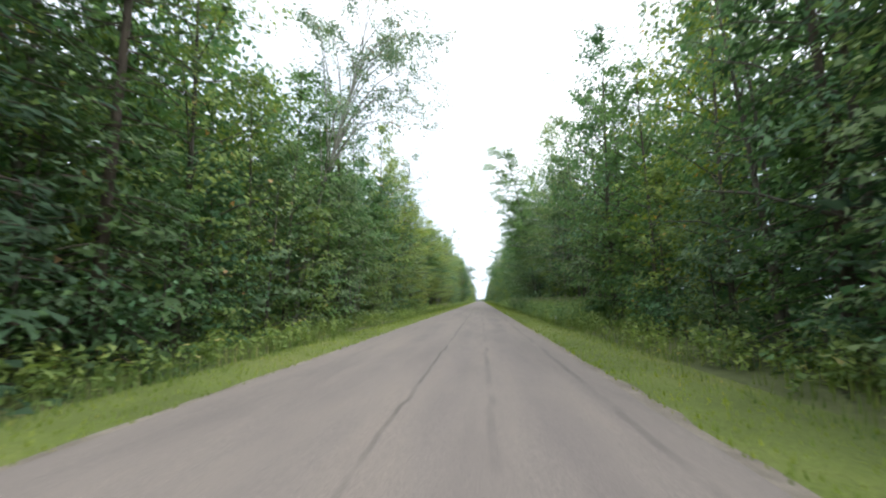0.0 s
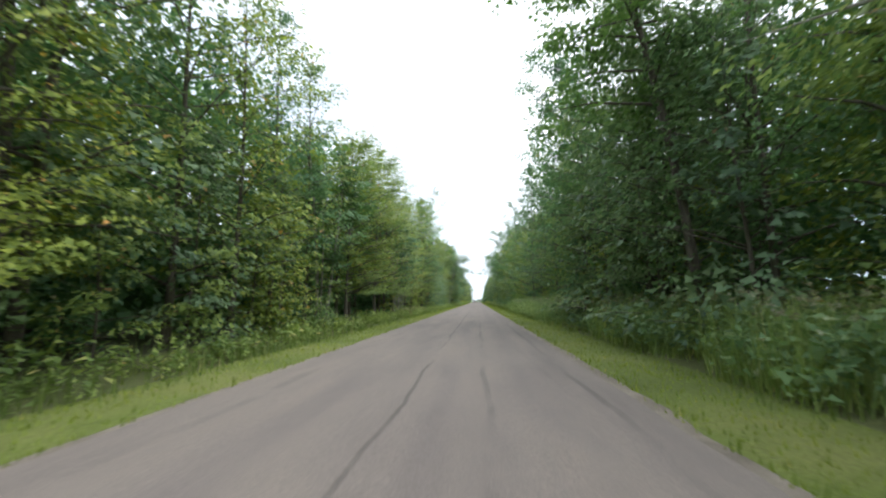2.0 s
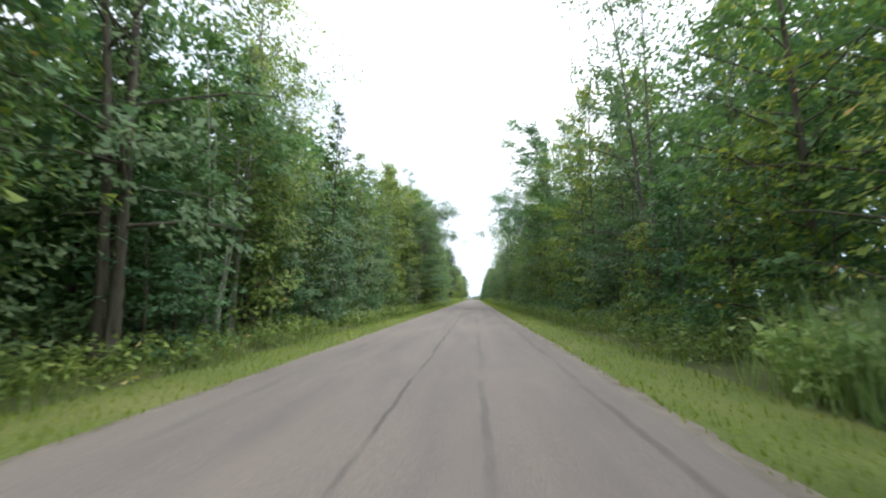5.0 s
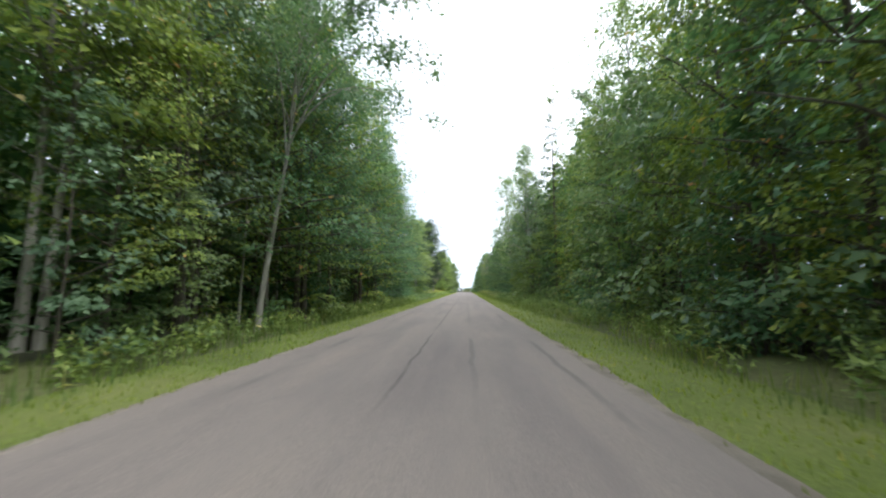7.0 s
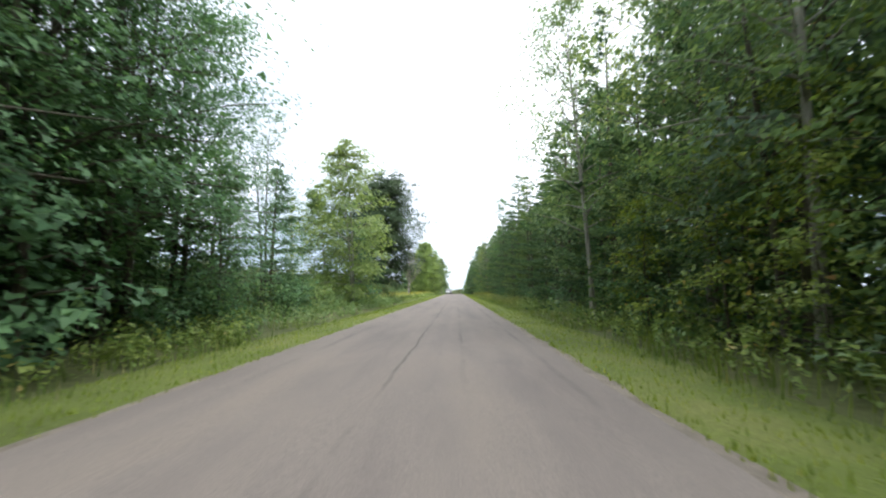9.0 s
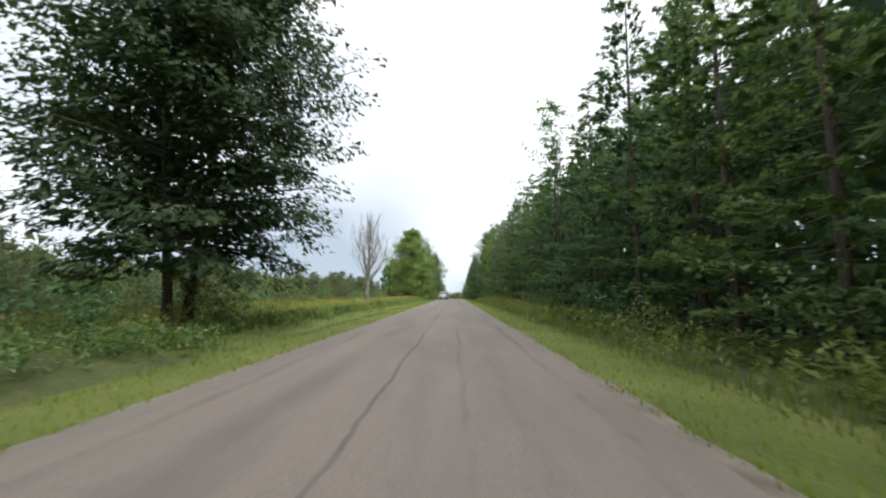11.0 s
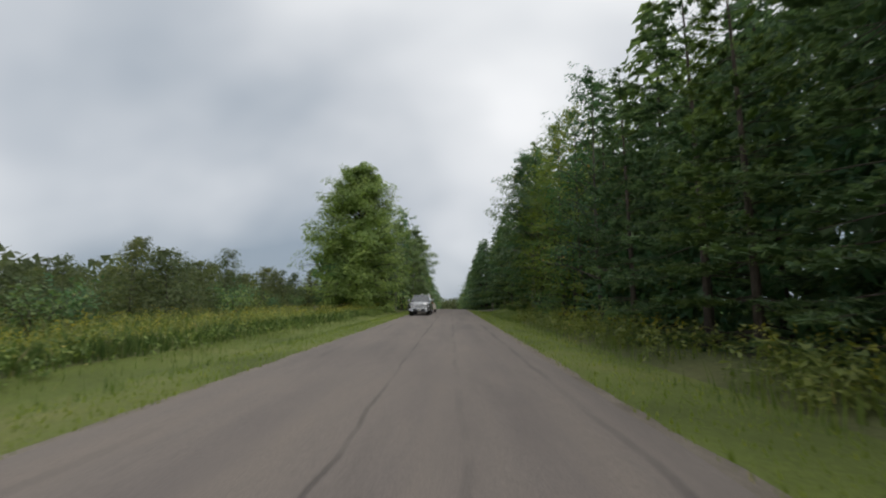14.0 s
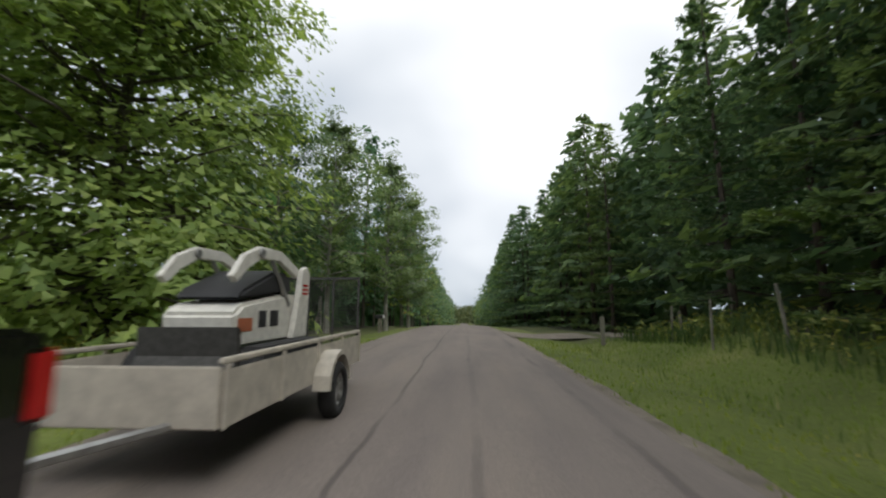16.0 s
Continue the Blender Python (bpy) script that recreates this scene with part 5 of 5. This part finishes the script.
def band(outline, thick, parent, name, mat, label="", slant=0.0):
    """A bent panel: the upper and lower edge point by point, given thickness inwards along y; slant: how far the upper edge leans back."""
    bm = bmesh.new()
    rows = []
    for dy in (0.0, thick):
        rows.append([[bm.verts.new((x, y + dy + q * slant, z)) for q, z in enumerate(zs)] for x, y, zs in outline])
    n = len(outline)
    for k in range(n - 1):
        for row in rows:
            bm.faces.new((row[k][0], row[k + 1][0], row[k + 1][1], row[k][1]))
        for q in (0, 1):
            bm.faces.new((rows[0][k][q], rows[0][k + 1][q], rows[1][k + 1][q], rows[1][k][q]))
    for k in (0, n - 1):
        bm.faces.new((rows[0][k][0], rows[0][k][1], rows[1][k][1], rows[1][k][0]))
    return part(name, bm, mat, parent, label, "edges")


def bars(sx, a, b):
    return min(sx * a, sx * b), max(sx * a, sx * b)


def pickup(x, s):
    ob = new("pickup_truck")
    tagged(ob, "glossy black crew-cab pickup with a chrome grille on the road", "pickup truck")
    ob.matrix_basis = pose(x, s, lie(x, s) + 0.05)
    W = 0.985
    side = ([(0.1, 0.62), (0.07, 0.85), (0.08, 1.08), (0.2, 1.17), (0.8, 1.23), (1.5, 1.29), (3.92, 1.3), (3.95, 1.36), (5.72, 1.36), (5.8, 1.28), (5.78, 0.62)]
            + [(5.35, 0.5)] + arch(4.66, 0.5, 0.42, 13) + [(4.1, 0.42), (1.5, 0.42)] + arch(0.95, 0.5, 0.42, 13) + [(0.35, 0.5)])
    part("body", prism(side, -W, W, 0.05), BLACK_PAINT, ob, smooth="edges")
    # bonnet with a raised middle and a chrome lip
    bm = bmesh.new()
    rows = []
    for y, z in ((0.02, 1.2), (0.1, 1.245), (0.5, 1.285), (1.0, 1.315), (1.46, 1.335)):
        k = 0.9 + 0.06 * y
        rows.append([bm.verts.new((u * k, y + 0.16 * u * u, z - 0.075 * abs(u) ** 3 - (0.022 if abs(u) > 0.62 else 0.0))) for u in (-1, -0.85, -0.66, -0.6, -0.3, 0, 0.3, 0.6, 0.66, 0.85, 1)])
    for r0, r1 in zip(rows, rows[1:]):
        for k in range(10):
            bm.faces.new((r0[k], r0[k + 1], r1[k + 1], r1[k]))
    ex = bmesh.ops.extrude_face_region(bm, geom=bm.faces[:])
    for v in ex["geom"]:
        if isinstance(v, bmesh.types.BMVert):
            v.co.z -= 0.07
    bonnet = part("bonnet", bm, BLACK_PAINT, ob, smooth="edges")
    band([(u, -0.03 + 0.17 * u * u, (1.185 - 0.02 * abs(u), 1.243 - 0.04 * abs(u))) for u in (-0.78, -0.6, -0.3, 0, 0.3, 0.6, 0.78)], 0.09, bonnet, "bonnet_lip", CHROME, "chrome lip along the bonnet's front edge", 0.05)
    for sx in (-1, 1):
        part("wiper", mesh_of("wiper", *tube([(sx * 0.1, 1.5, 1.35), (sx * 0.62, 1.56, 1.385)], [0.012, 0.008], 5), DARK_PLASTIC), parent=bonnet)
    # cab: lower ring at the belt, narrower ring at the roof
    low, top = 1.29, 1.94
    ring0 = [(-0.95, 1.42, low), (0.95, 1.42, low), (0.95, 3.92, low), (-0.95, 3.92, low)]
    ring1 = [(-0.72, 2.26, top - 0.05), (0.72, 2.26, top - 0.05), (0.72, 3.6, top - 0.05), (-0.72, 3.6, top - 0.05)]
    bm = bmesh.new()
    a = [bm.verts.new(c) for c in ring0]
    b = [bm.verts.new(c) for c in ring1]
    for k in range(4):
        bm.faces.new((a[k], a[(k + 1) % 4], b[(k + 1) % 4], b[k]))
    bm.faces.new(b)
    bmesh.ops.bevel(bm, geom=[e for e in bm.edges if any(v in b for v in e.verts)], offset=0.06, segments=3, affect="EDGES")
    cab = part("cab", bm, BLACK_PAINT, ob, smooth="edges")
    part("roof", prism([(2.24, 1.885), (2.4, 1.925), (2.9, 1.95), (3.4, 1.93), (3.62, 1.885)], -0.7, 0.7, 0.012), BLACK_PAINT, cab, smooth="edges")

    def on_face(p0, p1, q0, q1, u0, u1, v0, v1, lift):
        p0, p1, q0, q1 = map(Vector, (p0, p1, q0, q1))

        def at(u, v):
            return p0.lerp(p1, u).lerp(q0.lerp(q1, u), v)

        n = (p1 - p0).cross(q0 - p0).normalized() * lift
        return [at(u0, v0) + n, at(u1, v0) + n, at(u1, v1) + n, at(u0, v1) + n]

    part("windscreen", slab(on_face(ring0[0], ring0[1], ring1[0], ring1[1], 0.045, 0.955, 0.05, 0.92, 0.012), 0.015), GLASS, ob, "tinted windscreen with the sky in it")
    part("rear_window", slab(on_face(ring0[2], ring0[3], ring1[2], ring1[3], 0.08, 0.92, 0.1, 0.88, 0.012), 0.015), GLASS, ob)
    for a0, a1, b0, b1 in ((ring0[1], ring0[2], ring1[1], ring1[2]), (ring0[3], ring0[0], ring1[3], ring1[0])):
        flip = a0[0] < 0
        for u0, u1 in ((0.06, 0.5), (0.54, 0.92)):
            if flip:
                u0, u1 = 1 - u1, 1 - u0
            part("side_window", slab(on_face(a0, a1, b0, b1, u0, u1, 0.08, 0.86, 0.012), 0.015), GLASS, ob)
    # nose
    g = part("grille", solid(-0.7, 0.7, 0.045, 0.12, 0.68, 1.19, 0.01), DARK_PLASTIC, ob, "dark grille with chrome bars")
    band([(u * 0.76, -0.05 + 0.09 * u * u, (1.06 - 0.01 * abs(u), 1.16 - 0.02 * abs(u))) for u in (-1, -0.6, 0, 0.6, 1)], 0.06, g, "top_bar", CHROME, "broad chrome bar over the grille", 0.06)
    for z, half in ((0.79, 0.67), (0.885, 0.69), (0.98, 0.71)):
        for dz in (-0.018, 0.018):
            band([(u * half, -0.05 + 0.07 * u * u, (z + dz - 0.012, z + dz + 0.012)) for u in (-1, -0.6, 0, 0.6, 1)], 0.04, g, "bar", CHROME, "chrome bar", 0.018)
    part("badge", drum(0.085, -0.02, 0.02, 0.0, 0.0, 24, 0.008), CHROME, g, "oval chrome badge").matrix_basis = Matrix.Translation((0, -0.085, 0.925)) @ Matrix.Rotation(radians(90), 4, "Z") @ Matrix.Diagonal((1, 1.25, 0.9, 1))
    for sx in (-1, 1):
        part("grille_rim", slab([(sx * 0.64, 0.02, 0.67), (sx * 0.7, 0.03, 0.67), (sx * 0.775, 0.06, 1.14), (sx * 0.725, 0.045, 1.14)], 0.07), CHROME, g, "chrome rim beside the grille")
    band([(u, -0.055 + 0.12 * u * u, (0.665, 0.73)) for u in (-0.68, -0.4, 0, 0.4, 0.68)], 0.06, g, "grille_rim", CHROME, "chrome rim under the grille", 0.04)
    band([(u, -0.06 + 0.1 * u * u, (0.55, 0.655)) for u in (-0.62, -0.3, 0, 0.3, 0.62)], 0.12, ob, "bumper_panel", BLACK_PAINT, "glossy black bumper panel", 0.03)
    band([(u, -0.05 + 0.1 * u * u, (0.36, 0.55)) for u in (-0.62, -0.3, 0, 0.3, 0.62)], 0.12, ob, "bumper", DARK_PLASTIC, "black lower bumper grille")
    for sx in (-1, 1):
        c = band([(sx * 0.6, -0.05, (0.43, 0.655)), (sx * 0.78, -0.02, (0.42, 0.665)), (sx * 0.93, 0.08, (0.45, 0.665)), (sx * 0.995, 0.22, (0.5, 0.66)), (sx * 1.0, 0.4, (0.56, 0.65))], 0.05, ob, "bumper_corner", CHROME, "chrome bumper corner", 0.07)
        part("fog_recess", solid(*bars(sx, 0.7, 0.88), -0.06, 0.02, 0.47, 0.59, 0.02), DARK_PLASTIC, c)
        part("fog_lamp", drum(0.042, -0.02, 0.02, 0, 0, 16, 0.006), LAMP, c, "round fog lamp").matrix_basis = Matrix.Translation((sx * 0.79, -0.06, 0.53)) @ Matrix.Rotation(radians(90), 4, "Z")
        h = band([(sx * 0.74, 0.04, (0.82, 1.085)), (sx * 0.86, 0.075, (0.83, 1.1)), (sx * 0.955, 0.16, (0.865, 1.115)), (sx * 0.998, 0.36, (0.94, 1.12)), (sx * 1.0, 0.52, (1.0, 1.115))], 0.05, ob, "headlight", DARK_PLASTIC, "swept-back headlight in a dark housing")
        band([(sx * 0.77, 0.028, (0.885, 1.05)), (sx * 0.86, 0.055, (0.895, 1.065)), (sx * 0.945, 0.125, (0.925, 1.08))], 0.02, h, "lens", LAMP, "clear headlight lens")
        band([(sx * 0.76, 0.028, (0.825, 0.868)), (sx * 0.865, 0.054, (0.835, 0.878)), (sx * 0.967, 0.146, (0.87, 0.91)), (sx * 1.006, 0.35, (0.945, 0.975))], 0.02, h, "light_strip", LED, "white light strip")
        band([(sx * 0.97, 0.165, (0.93, 1.04)), (sx * 1.004, 0.36, (0.97, 1.06)), (sx * 1.006, 0.45, (1.0, 1.06))], 0.02, h, "corner_lens", LAMP)
        band([(sx * 0.765, 0.03, (1.057, 1.077)), (sx * 0.86, 0.058, (1.072, 1.092)), (sx * 0.955, 0.145, (1.087, 1.107))], 0.02, h, "light_strip", LED, "white light strip")
        m = part("mirror", solid(*bars(sx, 1.03, 1.27), 1.74, 1.88, 1.3, 1.52, 0.028), CHROME, ob, "chrome door mirror", "edges")
        part("mirror_arm", solid(*bars(sx, 0.93, 1.06), 1.77, 1.84, 1.3, 1.35, 0.01), DARK_PLASTIC, m)
        part("running_board", solid(*bars(sx, 0.95, 1.07), 1.55, 4.05, 0.36, 0.42, 0.025), CHROME, ob, "chrome running board", "edges")
        for y in (0.95, 4.66):
            part("wheel_flare", prism(arch(y, 0.545, 0.42, 15) + arch(y, 0.49, 0.42, 15)[::-1], *bars(sx, 0.95, 1.015)), BLACK_PAINT, ob, smooth="edges")
            part("wheel_well", drum(0.49, *bars(sx, 0.6, 0.94), y, 0.42, 24), TYRE, ob)
            wheel(ob, sx * 0.74, sx * 1.0, y, 0.41, ALLOY)
        for y0, y1 in ((1.62, 2.68), (2.7, 3.8)):
            d = part("door", solid(*bars(sx, 0.982, 0.994), y0, y1, 0.5, 1.27, 0.01), BLACK_PAINT, ob)
            part("door_handle", solid(*bars(sx, 0.994, 1.03), y1 - 0.28, y1 - 0.06, 1.08, 1.12, 0.014), CHROME, d, "chrome door handle", "edges")
        part("side_badge", solid(*bars(sx, 0.994, 1.0), 1.72, 2.0, 0.8, 0.835, 0.002), CHROME, ob)
        part("tail_light", solid(*bars(sx, 0.9, 1.005), 5.68, 5.81, 0.95, 1.27, 0.02), RED_LENS, ob, "red tail light")
    pl = part("number_plate", solid(-0.16, 0.16, -0.085, -0.07, 0.47, 0.62, 0.004), PLATE, ob, "pale plate with a dark bar")
    part("plate_bar", solid(-0.11, 0.11, -0.088, -0.085, 0.525, 0.56), STEEL, pl)
    part("bed_floor", solid(-0.8, 0.8, 4.0, 5.7, 1.364, 1.372), DARK_PLASTIC, ob)
    return ob


PICKUP_X, PICKUP_Y = -2.88, 325.6
pickup(PICKUP_X, PICKUP_Y)

# the load in its bed
hop = new("steel_hopper")
tagged(hop, "open orange steel hopper standing in the pickup's bed", "hopper")
hop.matrix_basis = pose(PICKUP_X, PICKUP_Y + 4.2, lie(PICKUP_X, PICKUP_Y + 4.2) + 0.05 + 1.376)
for c in ([(-0.7, 0, 0), (-0.78, 0, 0.42), (-0.78, 1.3, 0.5), (-0.7, 1.3, 0)], [(0.7, 0, 0), (0.7, 1.3, 0), (0.78, 1.3, 0.5), (0.78, 0, 0.42)],
          [(-0.7, 1.3, 0), (-0.78, 1.3, 0.5), (0.78, 1.3, 0.5), (0.7, 1.3, 0)], [(-0.7, 0, 0), (0.7, 0, 0), (0.78, -0.02, 0.3), (-0.78, -0.02, 0.3)]):
    part("wall", slab(c, 0.03), ORANGE, hop)
part("floor", solid(-0.7, 0.7, 0.0, 1.3, 0.0, 0.03), ORANGE, hop)


def trailer(x, s):
    ob = new("utility_trailer")
    tagged(ob, "beige tandem utility trailer with a mesh ramp behind the pickup", "trailer")
    ob.matrix_basis = pose(x, s, lie(x, s) + 0.05)
    part("deck", solid(-0.95, 0.95, 1.0, 5.0, 0.55, 0.63, 0.015), DARK_PLASTIC, ob)
    for sx in (-1, 1):
        part("side_board", solid(min(sx * 0.93, sx * 0.98), max(sx * 0.93, sx * 0.98), 1.0, 5.0, 0.5, 0.95, 0.012), BEIGE, ob, "beige side board")
        part("drawbar", mesh_of("drawbar", *tube([(sx * 0.6, 1.1, 0.52), (sx * 0.04, -0.25, 0.5)], [0.04, 0.04], 6), STEEL), parent=ob)
        part("mudguard", prism(arch(3.3, 0.46, 0.42) + arch(3.3, 0.4, 0.42)[::-1], min(sx * 0.98, sx * 1.2), max(sx * 0.98, sx * 1.2)), BEIGE, ob)
        wheel(ob, sx * 1.0, sx * 1.2, 3.3, 0.36, STEEL, 5)
        part("tail_light", solid(min(sx * 0.8, sx * 0.95), max(sx * 0.8, sx * 0.95), 5.0, 5.03, 0.66, 0.75), RED_LENS, ob)
    part("front_board", solid(-0.95, 0.95, 0.96, 1.0, 0.5, 0.98, 0.012), BEIGE, ob)
    for sx in (-1, 1):
        rail = part("top_rail", solid(min(sx * 0.92, sx * 0.99), max(sx * 0.92, sx * 0.99), 0.96, 5.04, 1.0, 1.05, 0.012), BEIGE, ob, "beige top rail")
        for y in (1.0, 2.0, 3.0, 4.0, 5.0):
            part("stake", solid(min(sx * 0.975, sx * 1.0), max(sx * 0.975, sx * 1.0), y - 0.03, y + 0.03, 0.5, 1.0, 0.006), BEIGE, rail)
    gate = part("ramp_gate", solid(-0.95, 0.95, 5.05, 5.1, 0.6, 0.66, 0.01), DARK_STEEL, ob, "upright dark mesh ramp")
    part("rail", solid(-0.95, 0.95, 5.05, 5.1, 1.95, 2.0, 0.01), DARK_STEEL, gate)
    for k in range(5):
        xx = -0.93 + k * 0.465
        part("post", solid(xx - 0.02, xx + 0.02, 5.05, 5.09, 0.66, 1.95, 0.006), DARK_STEEL, gate)
    mesh_bars = bmesh.new()
    for k in range(38):
        xx = -0.92 + k * 0.0497
        solid(xx - 0.003, xx + 0.003, 5.072, 5.078, 0.66, 1.95, 0.0, mesh_bars)
    for k in range(24):
        solid(-0.93, 0.93, 5.072, 5.078, 0.7 + k * 0.053, 0.706 + k * 0.053, 0.0, mesh_bars)
    part("mesh", mesh_bars, DARK_STEEL, gate, "wire mesh of the ramp")
    part("jack", solid(-0.04, 0.04, 0.2, 0.28, 0.15, 0.9, 0.01), STEEL, ob)
    return ob


trailer(PICKUP_X, PICKUP_Y + 6.2)
load = new("mini_loader")
tagged(load, "small white and dark mini loader strapped on the trailer", "loader")
load.matrix_basis = pose(PICKUP_X, PICKUP_Y + 6.2 + 2.0, lie(PICKUP_X, PICKUP_Y + 8.2) + 0.05 + 0.63)
body = part("body", prism([(0.05, 0.38), (0.0, 0.75), (0.15, 0.86), (1.2, 1.0), (1.7, 1.0), (1.75, 0.38)], -0.42, 0.42, 0.04), MACHINE, load, "pale beige machine body", "edges")
for sx in (-1, 1):
    # Nothing is cut out: dark plates on the body imitate shaded openings.
    for y0, y1 in ((0.5, 0.68), (0.78, 1.0)):
        part("side_opening", solid(min(sx * 0.418, sx * 0.426), max(sx * 0.418, sx * 0.426), y0, y1, 0.58, 0.78, 0.002), DARK_PLASTIC, body, "dark plate standing for the shade in a side opening")
    part("side_stripe", solid(min(sx * 0.418, sx * 0.425), max(sx * 0.418, sx * 0.425), 0.06, 0.36, 0.55, 0.7, 0.002), ORANGE, body, "orange stripe")
    part("track", prism([(-0.1, 0.18), (0.08, 0.0), (1.65, 0.0), (1.85, 0.18), (1.7, 0.4), (0.05, 0.4)], *bars(sx, 0.46, 0.76), 0.03), TYRE, load, "black rubber track")
    tower = part("lift_tower", prism([(1.25, 0.4), (1.72, 0.4), (1.78, 1.3), (1.66, 1.42), (1.5, 1.36), (1.42, 0.95)], *bars(sx, 0.44, 0.52), 0.012), MACHINE, load, "beige lift tower")
    for k in range(3):
        part("warning_bar", solid(*bars(sx, 0.521, 0.525), 1.52, 1.7, 1.0 + k * 0.06, 1.03 + k * 0.06), RED_LENS, tower)
    arm = part("lift_arm", prism([(1.72, 1.28), (1.5, 1.4), (1.0, 1.56), (0.45, 1.55), (0.1, 1.4), (-0.12, 1.15), (-0.02, 1.08), (0.2, 1.26), (0.48, 1.4), (0.95, 1.42), (1.5, 1.24)], *bars(sx, 0.36, 0.43), 0.012), MACHINE, load, "curved beige lift arm", "edges")
    part("hinge", drum(0.06, *bars(sx, 0.34, 0.46), 0.45, 1.47, 16, 0.01), STEEL, arm)
    part("cylinder", mesh_of("cylinder", *tube([(sx * 0.4, 1.3, 0.85), (sx * 0.4, 0.75, 1.46)], [0.045, 0.03], 8), STEEL), parent=arm, label="steel lift cylinder")
part("engine_cover", prism([(0.1, 0.9), (0.2, 1.02), (0.95, 1.3), (1.35, 1.28), (1.45, 1.0), (0.9, 0.98)], -0.4, 0.4, 0.04), DARK_PLASTIC, load, "sloping dark engine cover", "edges")
part("bucket", prism([(-0.5, 0.06), (-0.46, 0.02), (-0.16, 0.06), (-0.04, 0.3), (-0.08, 0.6), (-0.14, 0.62), (-0.12, 0.32), (-0.2, 0.14)], -0.55, 0.55, 0.012), DARK_STEEL, load, "low dark steel bucket")

# kinds of tree that found no place here
for ob in OAK + AIRY + SAPLING + HIGH + OVER + ARCH + BACK + PINE + SPRUCE + BUSH + YOUNG + SCRUB:
    if ob.name not in USED:
        for o in (*ob.children_recursive, ob):
            bpy.data.objects.remove(o)
